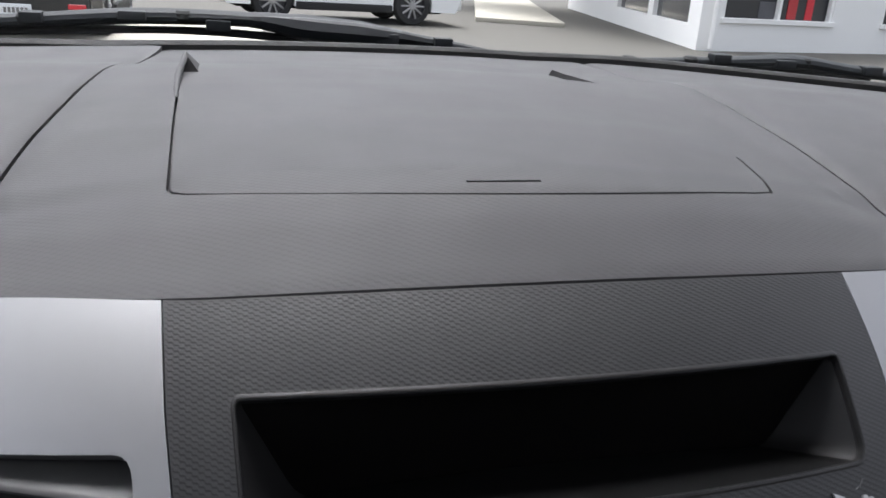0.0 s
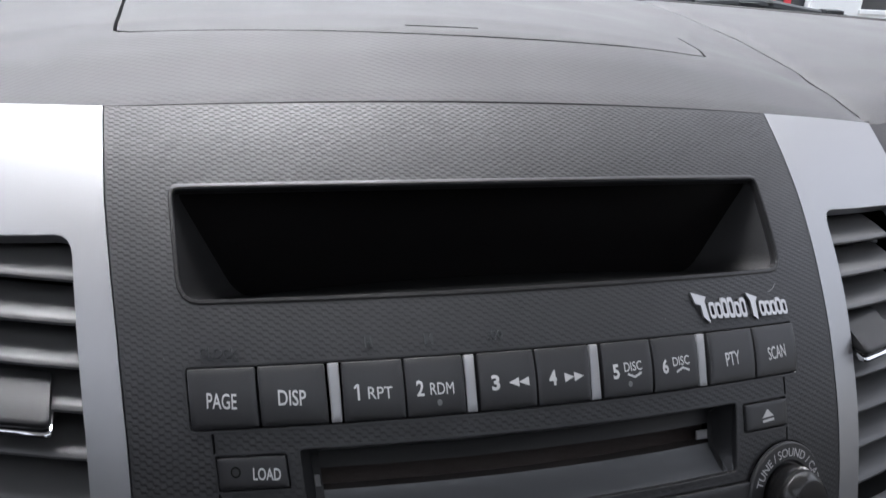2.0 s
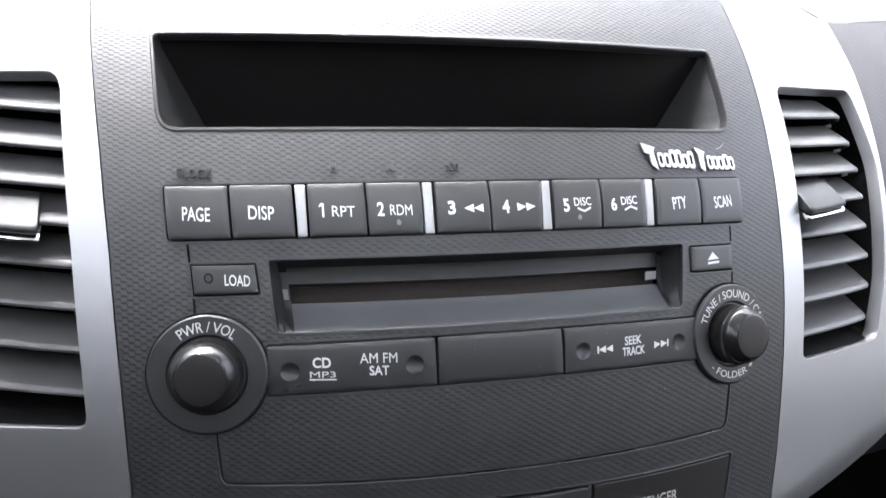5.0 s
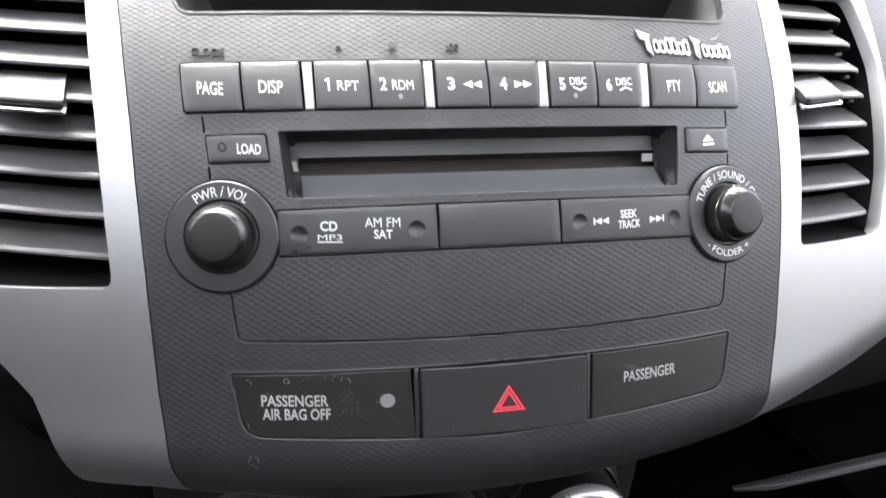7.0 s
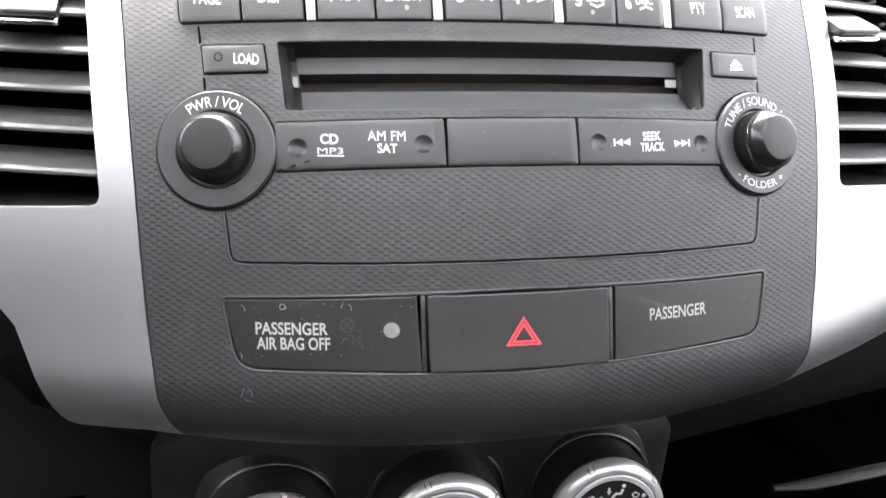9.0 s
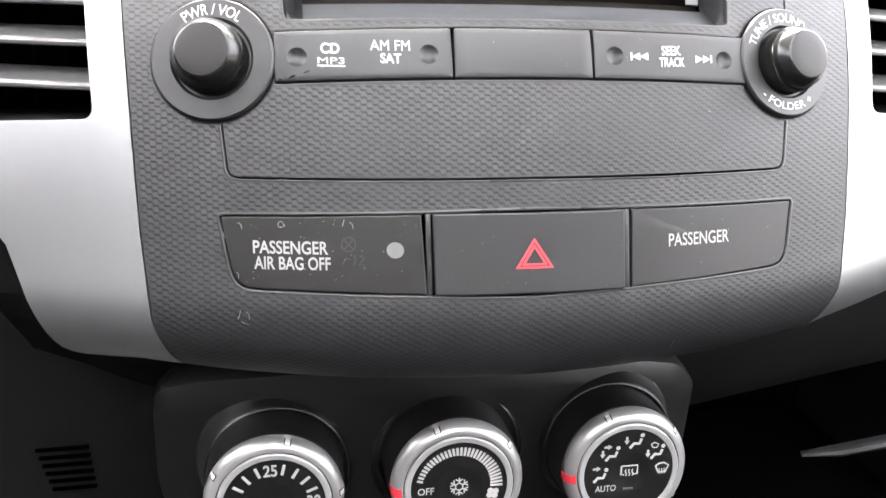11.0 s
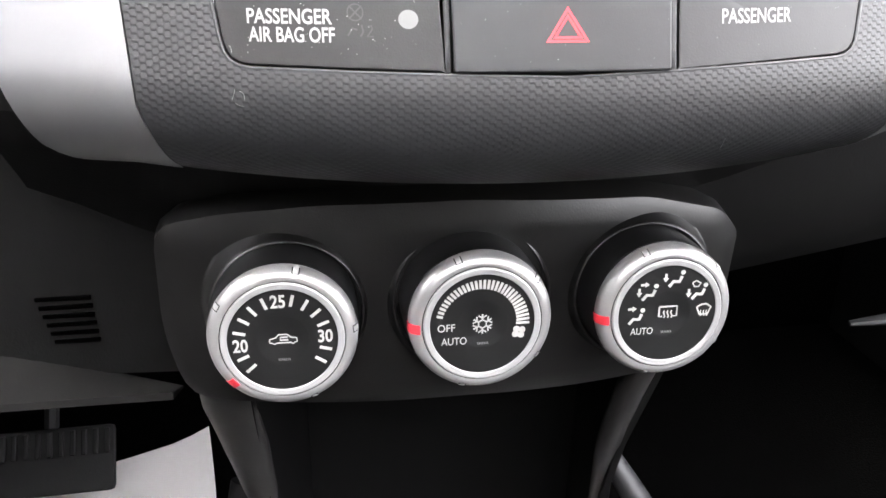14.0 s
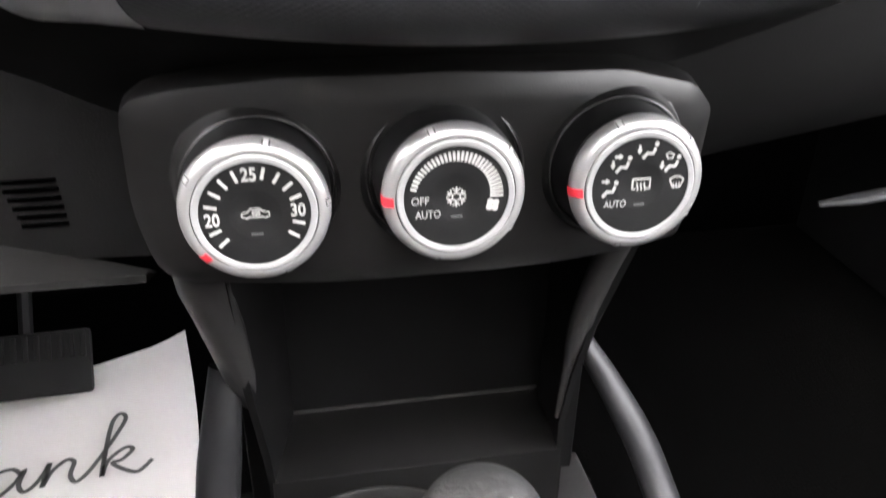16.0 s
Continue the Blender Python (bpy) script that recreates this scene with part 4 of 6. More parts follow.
def trim_side(s):
    """One silver trim; s: -1 driver's side, 1 passenger's side."""
    trim = thing("silver_trim", on(s * 160, -200, -20), "satin silver dashboard trim panel framing an air vent", "dashboard trim", "silver trims beside the radio")
    rows = stack_rows(-91.0, 34.0, 60, 9)
    front = []
    for r in rows:
        z = row_z(r) if r[0] == "face" else LIP_Z - r[1] * 0.80
        h0 = half_at(z if r[0] == "face" else LIP_Z - r[1] * 0.62, s) + 0.45
        h1 = between(z, OUT)
        if s > 0 and z < -205:
            h1 = h1 + (215 - h1) * min(1.0, (-205 - z) / 50)
        line = []
        for j in range(31):
            x = h0 + (h1 - h0) * j / 30
            raise_lip = 0.0
            if s > 0:
                ease = 1.0 if r[0] == "lip" else max(0.0, min(1.0, (-205 - r[1]) / 63))
                raise_lip = 0.14 * (x - h0) * ease * ease * (3 - 2 * ease)
            if r[0] == "lip":
                p = lip(s * x, max(0.0, r[1]), 0.0) + Vector((0, 0, raise_lip * MM))
            else:
                p = face_station(r, s * x, 0.1) + Vector((0, 0, raise_lip * MM))
            line.append(p)
        front.append(line)
    solid = bmesh.new()
    slab(solid, front, lambda p, i, j: p + Vector((0, 3.0 * MM, -1.5 * MM)))
    mouth = [(s * 137.2, -125.6), (s * 188.5, -129.8), (s * 193.0, -157.0), (s * 188.0, -200.0), (s * 180.5, -223.0), (s * 128.2, -218.6), (s * 131.0, -170.0)]
    if s < 0:
        mouth[0] = (-133.4, -125.4)
        mouth[5] = (-126.2, -219.4)
        mouth[6] = (-129.2, -170.0)
    outline = rounded(mouth, [5, 4, 3, 3, 4, 4, 2], step=4.0)
    hole = bmesh.new()
    prism_on(hole, on, outline, 8, -14)
    part("trim_panel", cut(solid, hole), SILVER, trim, smooth=30)
    # opening: a black lined duct
    vent = thing("air_vent", on(s * 160, -220, -40), "black louvred air vent with an adjusting tab, set in silver trim", "air vent", "air vents beside the radio")
    duct = bmesh.new()
    a = [duct.verts.new(on(x, z, -1.0)) for x, z in inset(outline, -0.3)]
    b = [duct.verts.new(on(x * 0.995, z, -2.0) + Vector((0, 0.05, 0.0))) for x, z in inset(outline, -0.3)]
    n = len(a)
    for i in range(n):
        duct.faces.new((a[i], a[(i + 1) % n], b[(i + 1) % n], b[i]))
    duct.faces.new(b)
    part("duct", duct, GAP, vent, smooth=0)
    lip_bm = bmesh.new()
    l0 = [lip_bm.verts.new(on(x, z, 0.12)) for x, z in inset(outline, -0.5)]
    l1 = [lip_bm.verts.new(on(x, z, -0.3)) for x, z in inset(outline, 0.1)]
    l2 = [lip_bm.verts.new(on(x, z, -5.0)) for x, z in inset(outline, 0.3)]
    for p, q in ((l0, l1), (l1, l2)):
        for i in range(n):
            lip_bm.faces.new((p[i], p[(i + 1) % n], q[(i + 1) % n], q[i]))
    part("opening_edge", lip_bm, SILVER, trim)
    for z in (-134.6, -144.2, -153.9, -163.8, -174.8, -186.0, -197.6, -209.8):
        x0 = between(z, [(-219, 128.6), (-170, 131.4), (-125, 136.4)]) if s > 0 else between(z, [(-219, 126.6), (-170, 129.6), (-125, 133.6)])
        x1 = between(z, [(-223, 178.5), (-200, 184.5), (-157, 187.5), (-129, 183.0)])
        bm = bmesh.new()
        prof = [(-1.5, 0.8), (-0.2, 0.5), (0.5, -0.2), (0.5, -1.0), (-0.3, -1.5), (-3, -1.2), (-9, -0.1), (-16.5, 1.9), (-17, 2.6), (-16.5, 3.3), (-8, 2.1)]
        lines = []
        for f, back, thin in ((0, 0, 1), (0.2, 0, 1), (0.4, 0, 1), (0.6, 0, 1), (0.78, 0, 1), (0.87, 0.3, 1), (0.93, 1.1, 1), (0.97, 2.4, 0.95), (0.99, 4.0, 0.9), (1, 6.0, 0.8)):
            x = x0 + 0.4 + (x1 - x0 - 0.8) * f
            base = on(s * x, z - (0.07 * (x - x0) if s > 0 else 0.0), -2.2 - back)
            lines.append([base + Vector((0, -(d * (17 - back) / 17) * MM, h * thin * MM)) for d, h in prof])
        vs = [[bm.verts.new(p) for p in line] for line in lines]
        m = len(prof)
        for p, q in zip(vs, vs[1:]):
            for k in range(m):
                bm.faces.new((p[k], p[(k + 1) % m], q[(k + 1) % m], q[k]))
        bm.faces.new(vs[0])
        bm.faces.new(vs[-1][::-1])
        slat = part("slat", bm, SLAT, vent, smooth=40)
        pin = bmesh.new()
        tip = on(s * (x1 - 1.0), z - (3.4 if s > 0 else 0.0), -13.0)
        tube(pin, [tip, tip + Vector((s * 3.6 * MM, 0, 0.6 * MM))], 0.0010, 8)
        part("pivot_pin", pin, SLAT, slat, "small pivot pin")
    for i in range(5):
        x = 140 + 10.5 * i
        bm = bmesh.new()
        vane = [[on(s * (x + w), z, d) for z in (-131, -150, -170, -190, -210, -219)] for w, d in ((-0.7, -26), (-0.7, -44), (0.7, -44), (0.7, -26), (-0.7, -26))]
        sheet(bm, vane)
        part("rear_vane", bm, GAP, vent)
    # the tab that slides along the fourth louvre
    xt, zt, wide = (150.5, -164.0, 24.0) if s < 0 else (145.0, -164.2, 23.4)

    def paddle(sect, ends):
        bm = bmesh.new()
        lines = []
        for f, shrink in ends:
            line = []
            for d, h in sect:
                base = on(s * (xt + wide * (f - 0.5) * (1 - 0.006 * (9 - d))), zt, -2.0)
                line.append(base + Vector((0, -(d * shrink if d > 0 else d) * MM, h * MM)))
            lines.append(line)
        vs = [[bm.verts.new(p) for p in line] for line in lines]
        n = len(sect)
        for p, q in zip(vs, vs[1:]):
            for k in range(n):
                bm.faces.new((p[k], p[(k + 1) % n], q[(k + 1) % n], q[k]))
        bm.faces.new(vs[0])
        bm.faces.new(vs[-1][::-1])
        return bm

    ends = ((0, 0.84), (0.015, 0.92), (0.05, 0.98), (0.11, 1), (0.5, 1.02), (0.89, 1), (0.95, 0.98), (0.985, 0.92), (1, 0.84))
    body = [(8.2, -1.2), (9.2, -0.7), (9.5, 0.2), (9.1, 1.0), (8.2, 1.5), (2, 3.2), (-6, 5.4), (-10, 6.0), (-10, 0.8), (0, -0.8)]
    t = part("tab", paddle(body, ends), TAB, vent, "satin grey sliding tab", smooth=50)
    strip = [(9.3, -1.7), (9.9, -2.3), (9.8, -3.1), (8.8, -3.6), (2, -2.6), (-4, -1.6), (-4, -0.9), (6, -1.5)]
    wings = [(-0.02 + 1.04 * f, k) for f, k in ends]
    part("tab_trim", paddle(strip, wings), CHROME, t, "bright chrome strip", smooth=50)
    return trim


trim_side(-1)
trim_side(1)


# ---- dashboard top ----
TOP = [(240, -94.0), (247, -91.0), (262, -85.5), (280, -78.5), (298, -73.5), (320, -71.0), (400, -71.0), (500, -74.0), (560, -77.5), (585, -79.5), (600, -82.5), (650, -90.5), (700, -94.5), (760, -99.0), (820, -103.0)]


def top_z(x, y):
    """Height of the dashboard's upper pad."""
    yy = y - 0.0008 * min(abs(x), 200) ** 2 * max(0.0, 1 - max(0.0, y - 330) / 230)
    fade = 1 - 0.85 * min(1.0, max(0.0, (y - 330) / 230))
    crown = between(yy, [(243, 0.00028), (300, 0.00058), (330, 0.0006)])
    return between(yy, TOP) - crown * fade * min(abs(x), 200) ** 2


def top(x, y, d=0.0):
    return Vector((x * MM, y * MM, LEVEL + (top_z(x, y) + d) * MM))


def soft(x, table, reach):
    """Reads a table with its corners rounded off."""
    return sum(between(x + reach * (k / 4 - 1), table) for k in range(9)) / 9


def left_edge(y):
    return soft(y, [(240, -199.0), (346, -194.0), (399, -192.0), (452, -186.0), (534, -178.0), (620, -165.0), (760, -150.0)], 40)


def right_edge(y):
    return soft(y, [(240, 199.0), (288, 203.0), (313, 209.0), (337, 215.0), (360, 219.0), (384, 222.0), (418, 227.0), (455, 231.0), (760, 262.0)], 36)


def far_edge(x):
    return soft(x, [(-760, 560), (-420, 698), (-263, 742), (-82, 772), (116, 795), (200, 803), (280, 803), (380, 780), (509, 705), (760, 540)], 60)


dash = thing("dashboard", (0, 0.45, LEVEL - 0.5), "dark grey grained dashboard with a lidded top tray", "dashboard")


def lid_front(x):
    return 294.0 + 0.0014 * x * x - 0.018 * x


def lid_left(y):
    return between(y, [(300, -126.0), (340, -126.2), (396, -127.2), (467, -128.0), (600, -126.0)])


def lid_right(y):
    return between(y, [(300, 133.0), (331, 143.0), (348, 148.5), (368, 154.5), (400, 160.0), (620, 164.0)])


pad_rows, pad_uv = [], []
for i in range(81):
    f = (i / 80) ** 1.25 if i != 1 else 0.001
    line, uvl = [], []
    for j in range(61):
        g = j / 60
        y = 250 + 490 * f
        for k in range(4):
            x = left_edge(y) + (right_edge(y) - left_edge(y)) * g
            y0 = face_y(x, seam_z(x)) + 1.3
            y = y0 + (far_edge(x) - y0) * f
        roll = -between(y, [(500, 2.0), (600, 0.6)]) * math.exp(-(x - left_edge(y)) / 2.0) - 2.2 * math.exp(-(right_edge(y) - x) / 6.0)
        line.append(top(x, y, -4.0 if i == 0 else (-0.5 if i == 1 else roll)))
        uvl.append((x * MM, y * MM))
    pad_rows.append(line)
    pad_uv.append(uvl)
pad_bm = bmesh.new()
slab(pad_bm, pad_rows, lambda p, i, j: p + Vector((0, 0.004 if i == 0 else 0, -0.012)), pad_uv)
cutter = bmesh.new()


def top_groove(line, width):
    """Cuts a groove along a line of the pad; width: millimetres at x, y."""
    left, right = [], []
    line = [Vector(p) for p in line]
    for i, p in enumerate(line):
        wide = width(*p)
        way = (line[min(i + 1, len(line) - 1)] - line[max(i - 1, 0)]).normalized()
        side = Vector((-way.y, way.x)) * wide / 2
        left.append(p + side)
        right.append(p - side)
    ring = left + right[::-1]
    a = [cutter.verts.new(top(*p, 4)) for p in ring]
    b = [cutter.verts.new(top(*p, -5)) for p in ring]
    n, m = len(ring), len(left)
    for i in range(n):
        cutter.faces.new((a[i], a[(i + 1) % n], b[(i + 1) % n], b[i]))
    for v in (a, b):
        for i in range(m - 1):
            cutter.faces.new((v[i], v[i + 1], v[n - 2 - i], v[n - 1 - i]))


front_line = [(x, lid_front(x)) for x in range(-120, 132, 6)]
left_line = [(lid_left(y), y) for y in range(476, 328, -12)] + [(-126.0, 323.6), (-125.5, 320.8), (-124.0, 319.0)]
right_line = [(134.0, 317.4), (136.6, 318.3), (138.4, 320.8), (140.6, 325.6)] + [(lid_right(y), y) for y in range(332, 376, 6)]
top_groove(left_line + front_line + right_line, lambda x, y: 1.5 if y > 318 else between(x, [(-122, 1.4), (-108, 0.75), (-40, 0.8), (60, 1.35)]))
top_groove([(-14.5, 304.5), (0, 304.0), (16.5, 304.5)], lambda x, y: 1.6)
part("top_pad", cut(pad_bm, cutter), PAD, dash, smooth=40)
under = bmesh.new()
sheet(under, [[top(x, y, -6.5) for x in range(-150, 171, 20)] for y in range(275, 600, 20)])
part("lid_underside", under, GAP, dash)
# small raised wedges at the lid's far corners, and the rim that runs down from one of them
wedge = bmesh.new()
v = [wedge.verts.new(top(x, y, d)) for x, y, d in ((-128.5, 543, -0.5), (-117.5, 543, -0.5), (-124.0, 547, 8.6), (-125.5, 575, 9.0), (-128.5, 585, -0.5), (-117.5, 585, -0.5))]
for f in ((0, 1, 2), (0, 2, 3, 4), (1, 5, 3, 2), (4, 3, 5), (0, 4, 5, 1)):
    wedge.faces.new([v[k] for k in f])
part("lid_stop", wedge, POST, dash, smooth=0)
rim = bmesh.new()
tube(rim, [top(-128.6, 468, -1.0), top(-129.0, 490, 0.1), top(-129.0, 520, 2.2), top(-126.6, 545, 6.6), top(-126.4, 580, 6.6)], [0.0012, 0.0016, 0.002, 0.002, 0.002], 10)
part("lid_rim", rim, PAD, dash, smooth=50)
wedge = bmesh.new()
v = [wedge.verts.new(top(x, y, d)) for x, y, d in ((135, 590, 0), (135, 560, 0), (157, 551, 0), (135, 584, 4.4), (135, 562, 3.6))]
for f in ((0, 1, 2), (0, 3, 4, 1), (0, 2, 3), (1, 4, 2), (3, 2, 4)):
    wedge.faces.new([v[k] for k in f])
part("lid_stop", wedge, PAD, dash, smooth=0)


# outer pads beyond a dark joint
def side_front(x):
    return face_y(200, seam_z(200)) + 1.3 + 0.30 * (x - 200)


for s in (-1, 1):
    bm = bmesh.new()
    rows_o, uv_o = [], []
    for i in range(57):
        f = i / 56
        line, uvl = [], []
        for j in range(29):
            g = j / 28
            y0 = 268.0 if s < 0 else 255.0
            y = y0 + 470 * f
            for k in range(4):
                e = left_edge(y) - between(y, [(500, 2.2), (600, 0.6)]) if s < 0 else right_edge(y) + between(y, [(420, 1.2), (540, 0.3)])
                x = e + s * (745 - abs(e)) * g**1.5
                front_y = y0 if s < 0 else side_front(x)
                y = front_y + (far_edge(x) - front_y) * f
            d = abs(x - e)
            low = 0.3 - (between(y, [(500, 2.4), (600, 0.8)]) if s < 0 else 2.5) * math.exp(-d / (2.5 if s < 0 else 6.0)) - 0.03 * d
            if s < 0:
                low += 10 * min(1, d / 120) * max(0, 1 - f / 0.62)
            if s < 0:
                low += 3.5 * max(0.0, (f - 0.72) / 0.28) ** 2
            if i == 0:
                low -= 12 if s < 0 else 2.4
            line.append(Vector((x * MM, y * MM, LEVEL + (top_z(e, min(y, far_edge(e))) + low) * MM)))
            uvl.append((x * MM, y * MM))
        rows_o.append(line)
        uv_o.append(uvl)
    slab(bm, rows_o, lambda p, i, j: p + Vector((0, 0.004 if i == 0 else 0, -0.03 if s < 0 else -0.005)), uv_o)
    part("side_pad", bm, PAD, dash, smooth=40)
    deep_joint = bmesh.new()
    edge = left_edge if s < 0 else right_edge
    sheet(deep_joint, [[top(edge(y) + s * w, y, -5.0) for w in (-3, 7)] for y in range(262 if s < 0 else 300, 760, 12)])
    part("pad_joint", deep_joint, GAP, dash, "dark joint between the pads")

# flanks of the dashboard outside the silver trims
for s in (-1, 1):
    bm = bmesh.new()
    rows_k = []
    for z in (-91, -94, -98, -104, -112, -125, -145, -165, -185, -205, -225)[: 9 if s < 0 else 11]:
        e = between(z, OUT)
        if s > 0 and z < -205:
            e += (215 - e) * min(1.0, (-205 - z) / 50)
        line = []
        for w in (0.4, 2, 5, 10, 20, 40, 80, 160, 320, 530):
            x = min(e + w, 735)
            at_trim = face_station(("face", z, 0), s * e, -1.2 + 0.6 * min(w, 5) / 5)
            rise = 0.0
            if s > 0:
                pad_z = top_z(right_edge(280), side_front(x)) - 1.6 - 0.03 * w
                rise = (pad_z - (-91 + seam_z(200) + 91)) * max(0.0, 1 + (z + 91) / 70) * min(1.0, w / 10)
            line.append(Vector((s * x * MM, at_trim.y + 0.30 * w * MM, at_trim.z + rise * MM)))
        rows_k.append(line)
    sheet(bm, rows_k, [[(p.x, p.z) for p in line] for line in rows_k])
    part("side_flank", bm, PAD, dash, smooth=50)


# ---- climate control panel ----
HV_X = -12.0


def hv(x, z, d=0.0):
    """A point of the climate panel's face, d millimetres towards the cabin."""
    y = 191.0 + 0.0015 * (x - HV_X) ** 2 - 0.06 * (z + 365)
    nrm = Vector((0.003 * (x - HV_X), -1, -0.06)).normalized()
    p = Vector((x, y, z)) + nrm * d
    return Vector((p.x * MM, p.y * MM, LEVEL + p.z * MM))


climate = thing("climate_control_panel", hv(HV_X, -415, -30), "black plastic climate control housing below the radio", "control panel")
HOUSING = rounded([(-133, -336), (-105, -328.5), (-68, -323.5), (HV_X, -322), (62, -326.5), (100, -337.5), (113, -351), (112.5, -386), (108, -417), (45, -416.5), (HV_X, -415), (-76, -417), (-127, -419), (-135, -385)], [12, 8, 8, 8, 8, 6, 5, 8, 8, 8, 8, 8, 16, 12], step=5.0)
part("housing", pad_on(hv, HOUSING, 0.0, 10.0, 60.0, 10), LOWER, climate)

TILT_FACE = 4.0
DIALS = [((-80.8, 164.8, -363.6), 5.0), ((-11.8, 162.8, -361.2), 38.0), ((57.6, 165.2, -362.8), 40.0)]


def dial_frame(c):
    m = Matrix.Translation((c[0] * MM, c[1] * MM, LEVEL + c[2] * MM)) @ pose(0, 0, 0, 90 - TILT_FACE, 0, 0)
    return m


def seat_sign(bm, cx, cy, s, place):
    """The little airflow sign, as plain strokes."""
    disc(bm, cx + 1.5 * s, cy + 1.7 * s, 0.55 * s, place)
    stroke(bm, [(cx + 1.3 * s, cy + 0.8 * s), (cx + 0.8 * s, cy - 0.5 * s), (cx - 0.6 * s, cy - 0.4 * s), (cx - 1.6 * s, cy - 1.6 * s)], 0.75 * s, place)


def arrow(bm, cx, cy, ang, s, place):
    c, q = math.cos(radians(ang)), math.sin(radians(ang))
    pts = [(-1.1, 0.3), (0, 0.3), (0, 0.75), (1.1, 0), (0, -0.75), (0, -0.3), (-1.1, -0.3)]
    shape(bm, [(cx + (x * c - y * q) * s, cy + (x * q + y * c) * s) for x, y in pts], place)


def waves(bm, cx, cy, s, place):
    for k in (-1, 0, 1):
        stroke(bm, [(cx + k * 0.8 * s + 0.18 * s * math.sin(t * 1.6), cy + (t - 2) * 0.42 * s) for t in range(5)], 0.3 * s, place)


for index, (c, turn) in enumerate(DIALS):
    m = dial_frame(c)
    back_gap = (hv(c[0], c[2]).y / MM) - c[1]
    kind = ("temperature", "fan speed", "airflow")[index]
    dial = thing("climate_dial", m.translation, "round black " + kind + " dial with silver ring and red pointer", "dial", "climate dials")
    base_d, high = (-3.0, 4.8) if index == 1 else (-4.0, 12.5)
    wide = 33.0
    ease = [k / 16 for k in range(17)]
    prof = [(wide + (27.9 - wide) * f, -back_gap + base_d + high * f * f * (3 - 2 * f)) for f in ease]
    inner = 29.6 if index == 1 else 27.9
    prof = [(r + (inner - 27.9) * (33.0 - r) / 5.1, h) for r, h in prof]
    prof += [(inner - 0.4, prof[-1][1] - 0.3), (inner - 0.65, prof[-1][1] - 1.2), (inner - 0.8, -back_gap - 6)]
    brow = lathe(bmesh.new(), [(r * MM, h * MM) for r, h in prof], m @ Matrix.Translation((0.9 * MM, -0.7 * MM, 0)), 72)
    part("surround", brow, LOWER, climate, "flat round surround" if index == 1 else "raised round surround")
    gap = lathe(bmesh.new(), [(30.5 * MM, (-back_gap - 2.5) * MM), (20 * MM, (-back_gap + 0.3) * MM)], m, 48)
    part("dark_gap", gap, GAP, climate)
    col = lathe(bmesh.new(), [(26.7 * MM, (-back_gap - 4) * MM), (26.6 * MM, (-back_gap + 12) * MM), (26.3 * MM, -10.2 * MM), (25.9 * MM, -7.6 * MM), (22 * MM, -7.3 * MM)], m, 64)
    part("collar", col, DIAL_FACE, dial, "black tapering collar")
    prof = [(25.2, -7.6), (25.8, -6.8), (25.9, -5.4), (25.5, -3.8), (24.6, -2.3), (23.3, -1.35), (22.1, -1.0), (21.45, -1.1)]
    part("outer_ring", lathe(bmesh.new(), [(r * MM, h * MM) for r, h in prof], m, 96), RING, dial, "satin silver grip ring")
    part("groove", lathe(bmesh.new(), [(21.5 * MM, -1.2 * MM), (21.3 * MM, -2.0 * MM), (21.1 * MM, -1.0 * MM)], m, 64), GAP, dial)
    part("inner_ring", lathe(bmesh.new(), [(21.15 * MM, -1.2 * MM), (21.0 * MM, -0.6 * MM), (20.6 * MM, -0.35 * MM), (18.9 * MM, -0.5 * MM), (18.6 * MM, -0.9 * MM)], m, 96), PALE_RING, dial, "pale inner ring")
    face = part("face", lathe(bmesh.new(), [(18.75 * MM, -0.8 * MM), (9.2 * MM, -0.7 * MM), (8.4 * MM, -0.75 * MM), (6.0 * MM, -1.25 * MM), (0, -1.5 * MM)], m, 64), DIAL_FACE, dial, "black face with a dished centre button")
    for k in range(5):
        a = radians(turn + 72 * k)
        red = abs(((turn + 72 * k) % 360) - (221, 182, 184)[index]) < 8
        nub = bmesh.new()
        w = 1.7 if red else 0.95
        side_line = [(22.1, -6.5), (22.1, -0.5), (22.8, -0.65), (23.9, -1.3), (25.1, -2.5), (25.9, -4.2), (26.1, -6.5)] if red else [(24.25, -6.5), (24.25, -1.7), (24.95, -2.25), (25.7, -3.4), (25.9, -4.4), (25.9, -6.5)]
        turned = m @ Matrix.Rotation(a, 4, "Z")
        pair = [[nub.verts.new(turned @ Vector((r * MM, q * w * MM, h * MM))) for r, h in side_line] for q in (-1, 1)]
        for k2 in range(len(side_line)):
            nub.faces.new((pair[0][k2 - 1], pair[0][k2], pair[1][k2], pair[1][k2 - 1]))
        nub.faces.new(pair[0])
        nub.faces.new(pair[1][::-1])
        if not red:
            well = bmesh.new()
            pad = [well.verts.new(turned @ Vector((r * MM, q * MM, h * MM))) for r, q, h in ((24.0, -1.35, -1.72), (24.9, -1.35, -2.45), (25.8, -1.35, -4.0), (25.8, 1.35, -4.0), (24.9, 1.35, -2.45), (24.0, 1.35, -1.72))]
            well.faces.new((pad[0], pad[1], pad[4], pad[5]))
            well.faces.new((pad[1], pad[2], pad[3], pad[4]))
            part("notch_well", well, GAP, dial, smooth=0)
        part("pointer" if red else "grip_notch", nub, RED if red else NOTCH, dial, "red pointer" if red else "small bright notch")
    place = lambda x, y, t: m @ Vector((x * MM, y * MM, (t - 0.7) * MM))
    mid = lambda x, y, t: m @ Vector((x * MM, y * MM, (t - 1.25) * MM))
    bm, link = legend(face, DIAL_PRINT)
